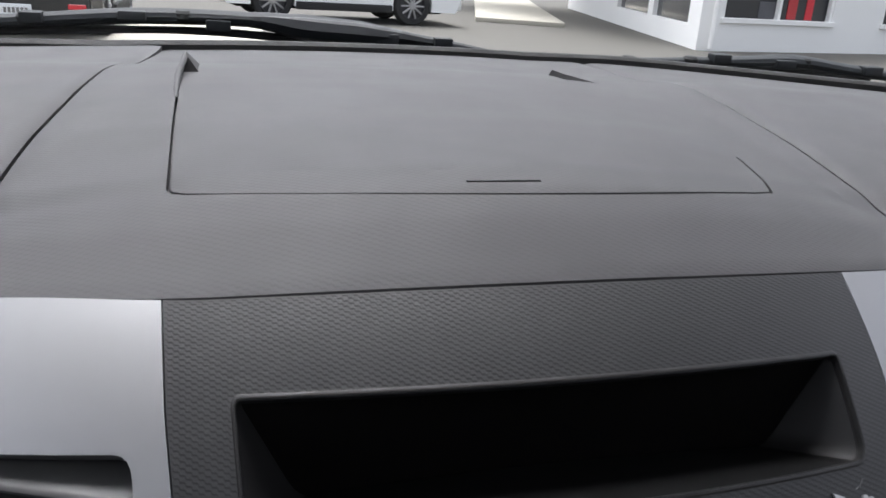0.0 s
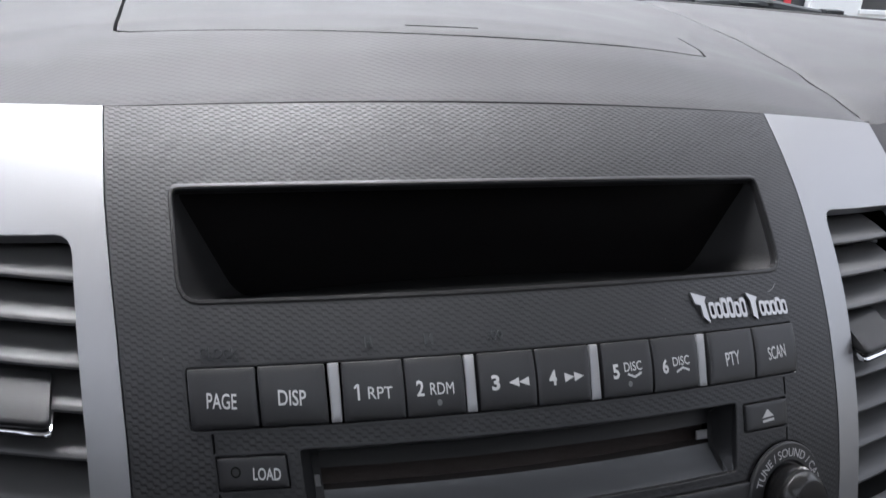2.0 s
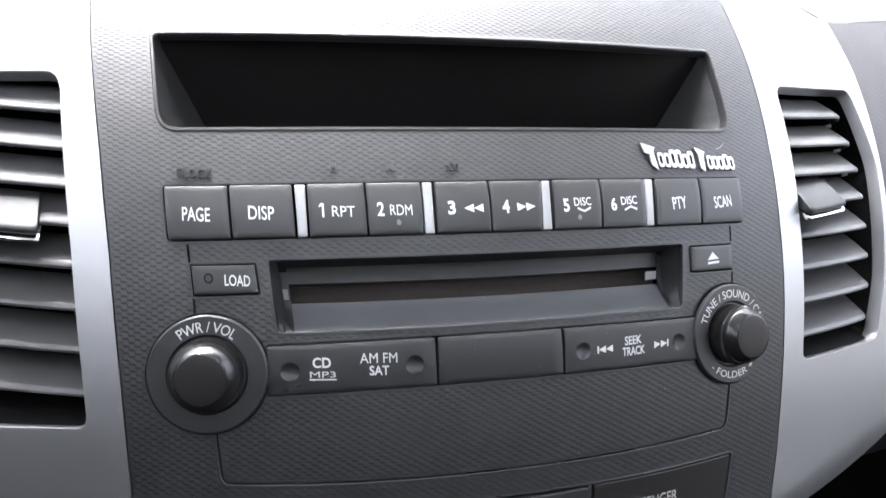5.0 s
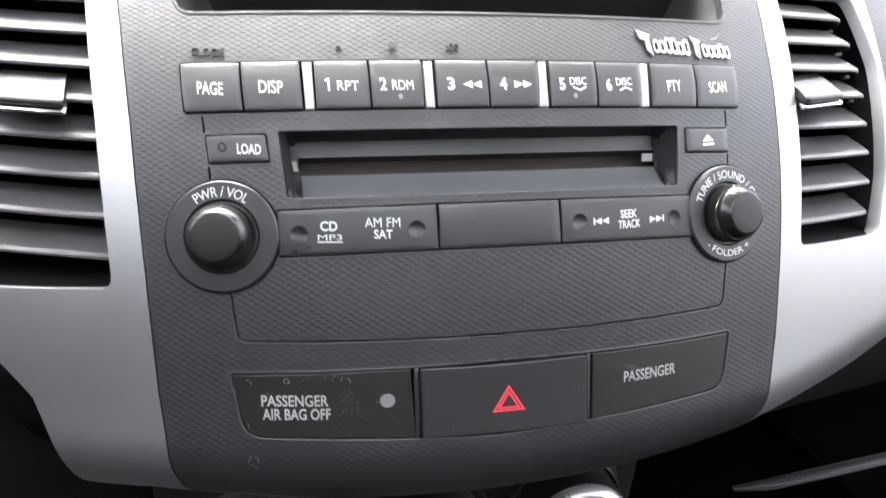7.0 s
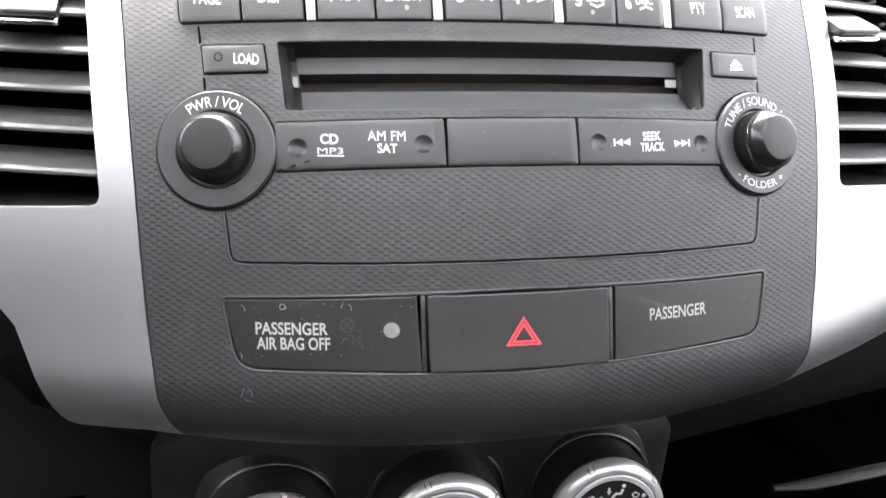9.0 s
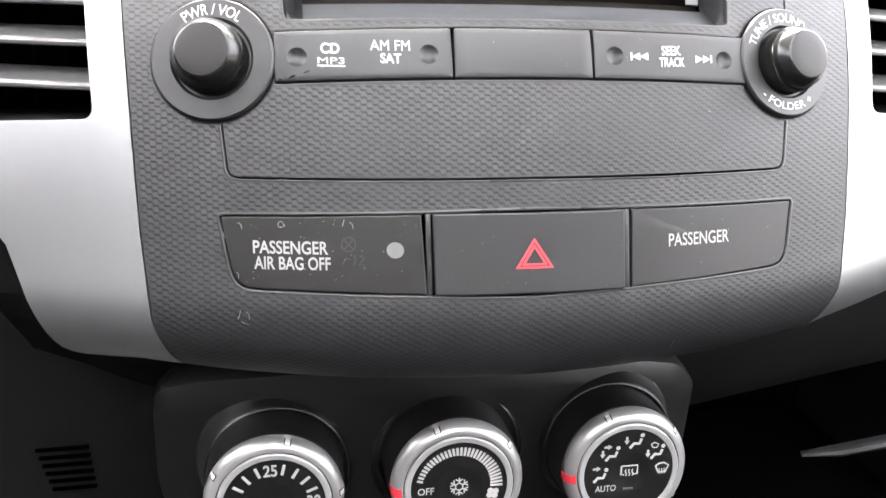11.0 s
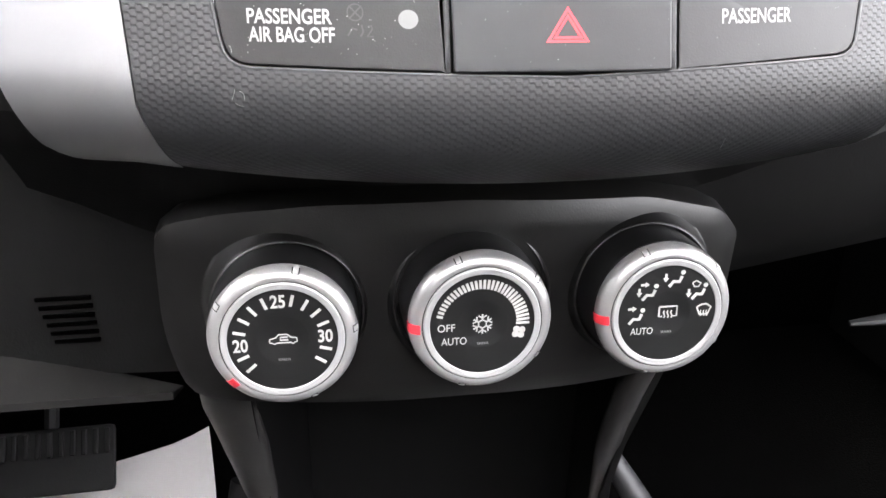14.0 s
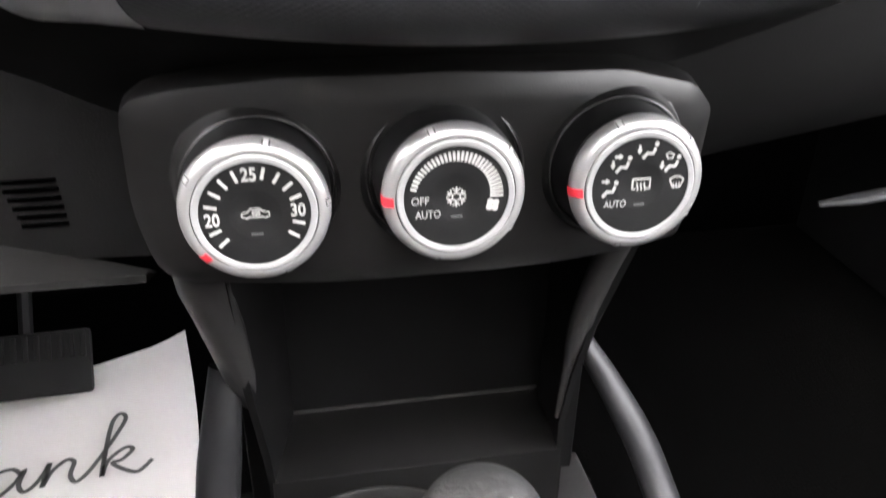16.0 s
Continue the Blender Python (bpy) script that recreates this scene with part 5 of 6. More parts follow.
    if index == 0:
        for k in range(15):
            a = 221 - 18.15 * k
            ca, sa = math.cos(radians(a)), math.sin(radians(a))
            if k in (2, 7, 12):
                off = lambda x, y, t, ca=ca, sa=sa: place(14.4 * ca + x, 14.4 * sa + y, t)
                word(bm, {2: "20", 7: "25", 12: "30"}[k], off, 5.0, 4.8, 0.022)
            else:
                stroke(bm, [(12.7 * ca, 12.7 * sa), (17.0 * ca, 17.0 * sa)], 1.1, place)
        car = [(-4.6, -0.6), (-4.4, 0.4), (-2.6, 0.8), (-1.4, 2.0), (1.4, 2.0), (2.6, 0.9), (4.6, 0.5), (4.7, -0.9), (3.9, -1.1), (3.3, -1.6), (2.6, -1.1), (-2.2, -1.1), (-2.9, -1.6), (-3.6, -1.1), (-4.5, -0.9), (-4.6, -0.6)]
        stroke(bm, car, 0.45, mid)
        stroke(bm, [(1.6, 1.0), (-0.9, 0.9), (-1.0, -0.1), (1.8, -0.1)], 0.6, mid)
    elif index == 1:
        for k in range(31):
            a = 166 - k * 5.55
            ca, sa = math.cos(radians(a)), math.sin(radians(a))
            r0 = 14.6 - 2.6 * k / 30
            stroke(bm, [(r0 * ca, r0 * sa), (16.8 * ca, 16.8 * sa)], 0.95, place)
        for k in range(6):
            a = radians(60 * k + 30)
            ca, sa = math.cos(a), math.sin(a)
            stroke(bm, [(1.3 * ca, 1.3 * sa), (3.7 * ca, 3.7 * sa)], 0.6, mid)
            for w in (-1, 1):
                b = a + w * 0.42
                stroke(bm, [(2.2 * ca, 2.2 * sa), (3.5 * math.cos(b), 3.5 * math.sin(b))], 0.5, mid)
            b = radians(60 * (k + 1) + 30)
            stroke(bm, [(1.6 * ca, 1.6 * sa), (1.6 * math.cos(b), 1.6 * math.sin(b))], 0.5, mid)
        word(bm, "OFF", lambda x, y, t: place(-12.9 + x, -0.6 + y, t), 6.2, 2.8, 0.004)
        word(bm, "AUTO", lambda x, y, t: place(-10.2 + x, -5.8 + y, t), 9.0, 2.8, 0.004)
        for k in range(4):
            a = radians(90 * k + 35)
            disc(bm, 13.0 + 1.45 * math.cos(a), -3.6 + 1.35 * math.sin(a), 1.25, place, 0.12, 12)
    else:
        for x, y, arrows in ((-12.0, -0.8, ((-1.6, 3.4, 0),)), (-7.6, 8.4, ((-1.8, 3.4, 0), (-3.9, 0.4, -90))), (2.2, 13.2, ((-4.0, 0.8, -90),)), (11.4, 7.8, ((-3.9, -0.2, -90),))):
            seat_sign(bm, x, y, 1.6, place)
            for u, v, ang in arrows:
                arrow(bm, x + u, y + v, ang, 1.5, place)
        stroke(bm, [(8.6, 11.6), (10.0, 12.4), (11.8, 11.4), (11.0, 10.1), (9.5, 10.1), (8.6, 11.6)], 0.5, place)
        fan = [(11.2, 1.9), (12.9, 2.9), (14.9, 3.0), (16.7, 1.8), (15.6, -1.0), (12.5, -1.0), (11.2, 1.9)]
        stroke(bm, fan, 0.65, place)
        waves(bm, 14.1, -0.6, 1.4, place)
        stroke(bm, [(-3.0, 2.6), (3.8, 2.6), (3.8, -1.2), (2.3, -1.2)], 0.7, mid)
        stroke(bm, [(-3.0, 2.6), (-3.0, -1.2), (-1.7, -1.2)], 0.7, mid)
        waves(bm, 0.4, -0.4, 1.75, mid)
        word(bm, "AUTO", lambda x, y, t: place(-9.4 + x, -6.4 + y, t), 8.6, 2.7, 0.004)
    link()
    small = bmesh.new()
    for k in range(7):
        stroke(small, [(-1.8 + 0.6 * k, -6.7), (-1.6 + 0.6 * k, -7.6)], 0.3, place, 0.1)
    part("unlit_marker", small, GREY_PRINT, face, "faint unlit marker lamp", smooth=0)


# ---- lower dashboard round the climate panel ----
lower = thing("lower_dashboard", (0, 0.3, LEVEL - 0.45), "dark plastic lower dashboard with a small slotted grille", "dashboard panel")
# sloping band between the rolled edge and the climate panel
band = bmesh.new()
prof = [(176, -291), (180, -300), (188, -308), (196, -316), (206, -326), (216, -338), (226, -356)]
sheet(band, [[Vector((x * MM, (y + 0.0011 * (x + 10) ** 2) * MM, LEVEL + z * MM)) for x in range(-180, 181, 12)] for y, z in prof])
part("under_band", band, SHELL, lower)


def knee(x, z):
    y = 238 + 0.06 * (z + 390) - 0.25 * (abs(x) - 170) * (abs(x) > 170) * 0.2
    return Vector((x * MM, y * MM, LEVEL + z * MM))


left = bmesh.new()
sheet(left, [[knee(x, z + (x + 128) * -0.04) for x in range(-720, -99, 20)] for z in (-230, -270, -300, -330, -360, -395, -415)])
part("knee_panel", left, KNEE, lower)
# Raised black strips: the shade inside the slots is only their colour.
for k in range(6):
    z = -377.6 - 3.9 * k
    x0, x1 = -184.5 + 1.0 * k, -162.5 + 0.3 * k
    a, b = knee(x0, z), knee(x1, z)
    bm = bmesh.new()
    box(bm, (a.x, a.y - 0.0006, a.z - 0.0009), (b.x, a.y + 0.004, a.z + 0.0009), 0.0003, 1)
    part("grille_slot", bm, VOID, lower, "narrow black strip for the shade in a slot")
ledge = bmesh.new()
ledge_rows = []
for y, z, k in ((239, -424, 1.0), (230, -419, 0.6), (220, -414, 0.2), (215, -412, 0.0), (214, -415, 0.0), (238, -424, 0.0)):
    ledge_rows.append([Vector((x * MM, y * MM, LEVEL + (z + k * 0.34 * min(95, -130 - x)) * MM)) for x in range(-720, -129, 10)])
sheet(ledge, ledge_rows)
part("knee_ledge", ledge, mat("grey_lower_edge", (0.0085, 0.0082, 0.008), 0.8, grain=0.3, grain_size=0.001, spec=0.08), lower, "paler lower edge")
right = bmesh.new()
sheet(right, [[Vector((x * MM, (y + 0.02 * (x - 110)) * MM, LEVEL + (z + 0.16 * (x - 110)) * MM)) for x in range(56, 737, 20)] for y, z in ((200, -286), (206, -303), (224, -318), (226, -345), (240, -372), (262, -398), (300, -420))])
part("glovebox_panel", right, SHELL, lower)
grip = bmesh.new()
tube(grip, [(0.196, 0.245, LEVEL - 0.4185), (0.215, 0.240, LEVEL - 0.4145), (0.25, 0.238, LEVEL - 0.409), (0.34, 0.238, LEVEL - 0.40)], [0.002, 0.0042, 0.0045, 0.0045], 10, 0.7)
part("glovebox_edge", grip, KEY, lower, "smooth edge of the glovebox tray")

# ---- console below ----
console = thing("centre_console", (0, 0.3, LEVEL - 0.66), "black centre console with an open storage bin and two side rails", "console")
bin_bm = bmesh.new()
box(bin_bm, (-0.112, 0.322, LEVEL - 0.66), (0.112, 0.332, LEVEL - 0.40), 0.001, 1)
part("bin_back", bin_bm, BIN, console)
floor_bm = bmesh.new()
box(floor_bm, (-0.0935, 0.262, LEVEL - 0.668), (0.079, 0.3219, LEVEL - 0.582), 0.002, 2)
part("bin_floor", floor_bm, SHELL, console)
# Pale strip stands in for the highlight on the floor's edge.
edge_bm = bmesh.new()
tube(edge_bm, [(-0.082, 0.3205, LEVEL - 0.5812), (0.080, 0.3205, LEVEL - 0.5812)], 0.0011, 8)
part("bin_floor_edge", edge_bm, POST, console, "thin pale strip for the highlight along the floor edge")
step_bm = bmesh.new()
box(step_bm, (-0.125, 0.02, LEVEL - 0.684), (0.125, 0.345, LEVEL - 0.668), 0.003, 2)
part("tunnel_top", step_bm, LOWER, console)
for s in (-1, 1):
    cheek = bmesh.new()
    rows_c = []
    for z in (-400, -440, -480, -520, -560, -584, -660):
        x = between(-z, [(400, -101.0), (440, -100.0), (498, -98.0), (575, -91.5), (660, -91.0)]) if s < 0 else between(-z, [(400, 92.0), (450, 84.0), (492, 76.5), (560, 74.0), (584, 76.0), (660, 77.0)])
        near = between(-z, [(400, 222.0), (480, 243.0), (520, 252.0), (575, 263.0), (660, 264.0)])
        deep_x = -80.0 if s < 0 else 82.0
        rows_c.append([Vector(((x + (deep_x - x) * k) * MM, (near + (321 - near) * k) * MM, LEVEL + z * MM)) for k in (0, 0.5, 1)])
    slab(cheek, rows_c, lambda p, i, j: p + Vector((s * 0.004, 0, 0)))
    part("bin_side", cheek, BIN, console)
    post = bmesh.new()
    if s < 0:
        line = smooth_line([(-0.111, 0.226, LEVEL - 0.404), (-0.111, 0.236, LEVEL - 0.432), (-0.107, 0.246, LEVEL - 0.462), (-0.103, 0.253, LEVEL - 0.494), (-0.100, 0.259, LEVEL - 0.520)], 6)
        wide = [0.0115, 0.012, 0.0115, 0.009, 0.004]
    else:
        line = smooth_line([(0.086, 0.226, LEVEL - 0.404), (0.0805, 0.238, LEVEL - 0.440), (0.0765, 0.248, LEVEL - 0.478), (0.0755, 0.256, LEVEL - 0.510), (0.0735, 0.262, LEVEL - 0.556)], 6)
        wide = [0.0088, 0.0086, 0.0078, 0.0045, 0.002]
    tube(post, line, [between(k / 6, list(enumerate(wide))) for k in range(len(line))], 14, 0.8)
    part("post", post, POST, console, "grey plastic post")
    rail = bmesh.new()
    if s > 0:
        pts = [(0.0855, 0.268, LEVEL - 0.506), (0.099, 0.254, LEVEL - 0.528), (0.113, 0.232, LEVEL - 0.555), (0.1205, 0.208, LEVEL - 0.580), (0.1275, 0.170, LEVEL - 0.606), (0.130, 0.10, LEVEL - 0.63)]
    else:
        pts = [(-0.110, 0.262, LEVEL - 0.497), (-0.1145, 0.252, LEVEL - 0.525), (-0.119, 0.242, LEVEL - 0.555), (-0.122, 0.225, LEVEL - 0.582), (-0.126, 0.18, LEVEL - 0.61), (-0.128, 0.10, LEVEL - 0.63)]
    line = smooth_line(pts, 6)
    tube(rail, line, [(0.0068 if s > 0 else 0.0088) + 0.0032 * min(1, k / 10) for k in range(len(line))], 14, 0.8)
    part("side_rail", rail, RAIL, console, "dark silver curved rail")
cup = bmesh.new()
m = Matrix.Translation((-0.040, 0.172, LEVEL - 0.566))
lathe(cup, [(0.061, -0.109), (0.063, -0.004), (0.0625, 0.0), (0.0608, 0.0008), (0.0595, -0.001), (0.056, -0.08), (0, -0.082)], m, 64)
alone("cup_holder", cup, LOWER, "round black cup holder with a thin rim on the console", "cup holder")
lever = thing("gear_lever", (-0.0195, 0.08, LEVEL - 0.668), "black gear lever with a rounded textured knob", "gear lever")
knob_bm = bmesh.new()
lathe(knob_bm, [(0.0, 0.0)] + [(0.0175 * math.sin(math.pi * k / 20) ** 0.8, 0.0182 - 0.0182 * math.cos(math.pi * k / 20)) for k in range(1, 20)] + [(0.0, 0.0364)], Matrix.Translation((-0.0195, 0.0795, LEVEL - 0.4565)) @ Matrix.Scale(1.19, 4), 48)
part("knob", knob_bm, mat("dimpled_leather", (0.0026, 0.0026, 0.0027), 0.6, grain=0.8, grain_size=0.0016), lever, "black dimpled knob")
stem = bmesh.new()
lathe(stem, [(0.007, -0.22), (0.007, 0.0), (0, 0.0)], Matrix.Translation((-0.0195, 0.0795, LEVEL - 0.446)), 16)
part("stem", stem, RUBBER, lever)

# ---- driver's footwell ----
FLOOR = LEVEL - 0.852
sheet_bm = bmesh.new()
paper = []
for i in range(13):
    f = i / 12
    line = []
    for j in range(17):
        g = j / 16
        x_far, y_far = between(g, [(0, -0.224), (0.1, -0.255), (0.3, -0.324), (0.6, -0.43), (1, -0.56)]), between(g, [(0, 0.813), (0.1, 0.786), (0.3, 0.757), (0.6, 0.738), (1, 0.735)])
        x_near, y_near = -0.180 - 0.38 * g, 0.36 - 0.02 * g
        bow = 0.012 * math.sin(math.pi * f) * (1 - g)
        lift = 0.007 * max(0, 1 - 3 * f) * (1 - g)
        line.append(Vector((x_far + (x_near - x_far) * f + bow, y_far + (y_near - y_far) * f, FLOOR + 0.006 + max(0, lift))))
    paper.append(line)
slab(sheet_bm, paper, lambda p, i, j: p - Vector((0, 0, 0.0006)))
mat_thing = thing("paper_floor_mat", (-0.35, 0.6, FLOOR), "white paper floor mat with grey script lettering, curling at the edge", "floor mat")
part("sheet", sheet_bm, PAPER, mat_thing)
script = bmesh.new()
SCRIPT_M = Matrix.Translation((-0.288, 0.566, FLOOR + 0.0132)) @ Matrix.Rotation(radians(7), 4, "Z") @ Matrix.Scale(1.16, 4)
sp = lambda x, y, t: SCRIPT_M @ Vector((x * 0.001, y * 0.001, t * 0.001))
A_ = [(-62, 18), (-70, 27), (-82, 25), (-90, 12), (-88, -2), (-78, -4), (-67, 8), (-60, 24), (-63, 6), (-58, -4), (-50, 2), (-44, 14)]
N_ = [(-44, 14), (-40, 26), (-44, -3), (-38, 14), (-27, 26), (-20, 22), (-22, 6), (-17, -4), (-8, 4), (2, 22)]
K_ = [(2, 22), (16, 52), (22, 70), (17, 78), (10, 66), (6, 30), (4, -4), (8, 14), (22, 28), (29, 24), (20, 13), (12, 11), (22, 0), (34, -6), (46, 6)]
for one in (A_, N_, K_):
    stroke(script, smooth_line([(x, y, 0) for x, y in one], 5) and [(v.x, v.y) for v in smooth_line([(x, y, 0) for x, y in one], 5)], 4.2, sp, 0.2)
part("script", script, INK, mat_thing, "grey handwritten-style script", smooth=0)
pedal = thing("brake_pedal", (-0.42, 0.74, FLOOR + 0.08), "black ribbed rubber brake pedal", "pedal")
pm = Matrix.Translation((-0.388, 0.705, FLOOR + 0.055)) @ pose(0, 0, 0, -38, 0, 2)
pb = bmesh.new()
box(pb, (-0.08, -0.012, -0.036), (0.08, 0.0, 0.036), 0.006, 2, pm)
part("pad", pb, RUBBER, pedal)
for k in range(13):
    rb = bmesh.new()
    x = -0.072 + 0.012 * k
    box(rb, (x - 0.0028, -0.015, 0.004), (x + 0.0028, -0.011, 0.032), 0.001, 1, pm)
    part("rib", rb, RUBBER, pedal)
arm = bmesh.new()
tube(arm, [(-0.375, 0.72, FLOOR + 0.09), (-0.372, 0.78, FLOOR + 0.2), (-0.37, 0.86, FLOOR + 0.42)], 0.008, 8)
part("arm", arm, RAIL, pedal, "steel pedal arm")


# ---- the cabin that closes the place ----
def cabin_box(name, lo, hi, material, label, category, bevel=0.004):
    bm = bmesh.new()
    box(bm, lo, hi, bevel, 2)
    return alone(name, bm, material, label, category, kind="structure")


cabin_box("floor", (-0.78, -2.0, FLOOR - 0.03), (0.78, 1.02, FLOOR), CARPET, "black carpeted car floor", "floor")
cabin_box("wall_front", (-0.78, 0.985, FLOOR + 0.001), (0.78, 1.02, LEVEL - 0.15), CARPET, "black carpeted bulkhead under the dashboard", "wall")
# Unseen partition, added to block low light from the rear.
cabin_box("wall_back", (-0.74, -0.78, FLOOR + 0.001), (0.74, -0.70, 1.34), TRIM, "unseen charcoal partition added to block light from behind", "wall", 0.02)
# Roof opening and its pane are added, unseen, to light the stack.
roof_bm = bmesh.new()
box(roof_bm, (-0.62, -1.98, 1.60), (0.62, 0.40, 1.635))
opening = bmesh.new()
box(opening, (-0.36, -1.25, 1.5), (0.36, -0.10, 1.7), 0.04, 3)
alone("ceiling", cut(roof_bm, opening), CLOTH, "pale grey cloth headlining with an added opening for light", "ceiling", kind="structure")
roof_glass = bmesh.new()
box(roof_glass, (-0.38, -1.27, 1.637), (0.38, -0.08, 1.641), 0.001, 1)
roof_pane = alone("window_2", roof_glass, GLASS, "clear glass pane over the added roof opening", "window", kind="structure")
roof_pane.visible_shadow = False
# Side wall heights shape the window light; inner blocks are added, out of view.
for s, n in ((-1, "wall_left"), (1, "wall_right")):
    lo, hi = sorted((s * 0.745, s * 0.78))
    cabin_box(n, (lo, -2.0, FLOOR + 0.001), (hi, 0.98, 1.18 if s < 0 else 0.88), TRIM, "charcoal door trim below the side windows", "wall")
    lo, hi = sorted((s * (0.37 if s < 0 else 0.58), s * 0.744))
    cabin_box(n, (lo, -0.69, FLOOR + 0.001), (hi, 0.05 if s < 0 else 0.15, 1.17 if s < 0 else 0.87), TRIM, "unseen charcoal block added inside the side wall to shape light", "wall", 0.03)


def bar(name, a, b, wide, thick, material, label, category):
    a, b = Vector(a), Vector(b)
    m = Matrix.Translation(a) @ (b - a).to_track_quat("Z", "Y").to_matrix().to_4x4()
    bm = bmesh.new()
    box(bm, (-wide / 2, -thick / 2, 0), (wide / 2, thick / 2, (b - a).length), 0.008, 2, m)
    return alone(name, bm, material, label, category, kind="structure")


for s in (-1, 1):
    bar("trim", (s * 0.765, 0.60, 1.03), (s * 0.64, 0.34, 1.615), 0.06, 0.05, CLOTH, "pale grey windscreen pillar trim", "pillar")
    bar("trim", (s * 0.755, -0.30, 1.03), (s * 0.63, -0.36, 1.615), 0.10, 0.04, CLOTH, "pale grey door pillar trim", "pillar")
    bar("trim", (s * 0.75, -1.25, 1.03), (s * 0.63, -1.30, 1.615), 0.16, 0.04, CLOTH, "pale grey rear pillar trim", "pillar")
    bar("trim", (s * 0.74, -1.95, 1.03), (s * 0.62, -1.93, 1.615), 0.10, 0.04, CLOTH, "pale grey tailgate pillar trim", "pillar")

# windscreen
screen = bmesh.new()
rows_w = []
for i in range(13):
    f = i / 12
    rows_w.append([Vector(((-0.76 + 1.52 * j / 24) * (1 - 0.17 * f), 0.905 - 0.52 * f - 0.16 * ((j - 12) / 12) ** 2 * (1 - 0.6 * f), 1.035 + 0.575 * f)) for j in range(25)])
slab(screen, rows_w, lambda p, i, j: p + Vector((0, 0.0032, 0.0038)))
windscreen = alone("window_1", screen, GLASS, "clear laminated windscreen glass", "window", kind="structure")
windscreen.visible_shadow = False
frit = bmesh.new()
FRIT = [(-0.004, -12.0), (0.002, 4.0), (0.006, 6.5), (0.012, 6.8), (0.05, 0.0), (0.09, -14.0), (0.13, -34.0)]
rows_f = []
for dy, up in FRIT:
    rows_f.append([Vector((x, far_edge(x / MM) * MM + dy, LEVEL + (top_z(min(max(x / MM, -250), 330), min(far_edge(x / MM), 810)) + up - 0.03 * max(0, abs(x / MM) - 300)) * MM)) for x in [k * 0.02 - 0.74 for k in range(75)]])
rows_f.append([Vector((p.x, 1.0, LEVEL - 0.156)) for p in rows_f[-1]])
sheet(frit, rows_f)
alone("trim", frit, FRIT_BLACK, "black cowl strip at the foot of the windscreen", "trim", kind="structure")


def scr(x, z, y=0.88):
    return (x * MM, y, LEVEL + z * MM)


def wiper(name, spine, thick, blade, label, brackets):
    w = thing(name, spine[0], label, "wiper", "windscreen wipers")
    arm_bm = bmesh.new()
    line = smooth_line(spine, 5)
    tube(arm_bm, line, [between(k / 5, list(enumerate(thick))) for k in range(len(line))], 10, 0.62)
    part("arm", arm_bm, WIPER, w, "ribbed black wiper arm")
    bl = bmesh.new()
    tube(bl, smooth_line(blade, 5), 0.0028, 8, 1.5)
    part("blade", bl, RUBBER, w)
    strip = bmesh.new()
    tube(strip, [Vector(p) + Vector((0, -0.004, 0.0035)) for p in smooth_line(blade, 5)], 0.0012, 6)
    part("blade_spring", strip, RAIL, w, "thin steel blade spring")
    for x, z, half in brackets:
        cl = bmesh.new()
        c = Vector(scr(x, z, 0.872))
        box(cl, c - Vector((half, 0.008, 0.0052)), c + Vector((half, 0.008, 0.0052)), 0.002, 2)
        part("bracket", cl, WIPER, w, "moulded black blade bracket")
    for k in (6, 12, 21):
        if k < len(line):
            kn = bmesh.new()
            lathe(kn, [(0, -0.005), (0.008, -0.005), (0.0095, -0.003), (0.0095, 0.003), (0.007, 0.0055), (0, 0.006)], Matrix.Translation(line[k] + Vector((0, -0.004, 0.001))), 14)
            part("pivot", kn, RUBBER, w)


wiper("windscreen_wiper", [scr(-420, -101), scr(-302, -97), scr(-184, -87), scr(-75, -86), scr(-20, -92), scr(40, -95), scr(100, -100), scr(190, -112)], [0.008, 0.010, 0.0125, 0.0125, 0.023, 0.021, 0.012, 0.006], [scr(-420, -112), scr(-303, -106), scr(-204, -101), scr(-97, -101), scr(18, -108), scr(90, -111)], "black windscreen wiper arm with a rubber blade", ((-273, -91, 0.010), (-184, -86, 0.013), (-104, -93, 0.012), (66, -99, 0.013), (128, -101, 0.010)))
wiper("windscreen_wiper", [scr(270, -114), scr(340, -113), scr(406, -111), scr(480, -109), scr(577, -106), scr(646, -112), scr(740, -121)], [0.004, 0.006, 0.007, 0.009, 0.014, 0.012, 0.010], [scr(330, -121), scr(440, -119), scr(556, -118), scr(700, -124)], "black windscreen wiper arm beside the passenger's side", ((470, -104, 0.012), (560, -108, 0.014), (690, -112, 0.014)))


# ---- outside: a car park that falls away gently ahead ----
SLOPE = pose(0, 0, 0, -2.7)


def outside(ob):
    ob.matrix_world = SLOPE @ Matrix.Translation(ob.location)
    return ob


g = bmesh.new()
sheet(g, [[Vector((x, y, 0)) for x in (-2000, -60, -20, 0, 20, 60, 2000)] for y in (-2000, -40, 0, 20, 60, 2000)])
outside(alone("ground", g, ASPHALT, "worn grey asphalt car park", "ground", kind="structure", at=(0, 0, 0)))
pv = bmesh.new()
box(pv, (-9.0, 8.5, 0.0), (0.6, 14.2, 0.012), 0.003, 1)
outside(alone("pavement", pv, CONCRETE, "pale cream concrete paving", "pavement", kind="structure", at=(0, 0, 0)))
kb = bmesh.new()
box(kb, (0, -0.2, 0.0), (14, 1.8, 0.10), 0.02, 2, Matrix.Translation((7.2, 17.2, 0)) @ pose(0, 0, 0, 0, 0, 73))
outside(alone("pavement", kb, CONCRETE, "raised concrete kerb and walkway before the shop", "pavement", kind="structure", at=(0, 0, 0)))


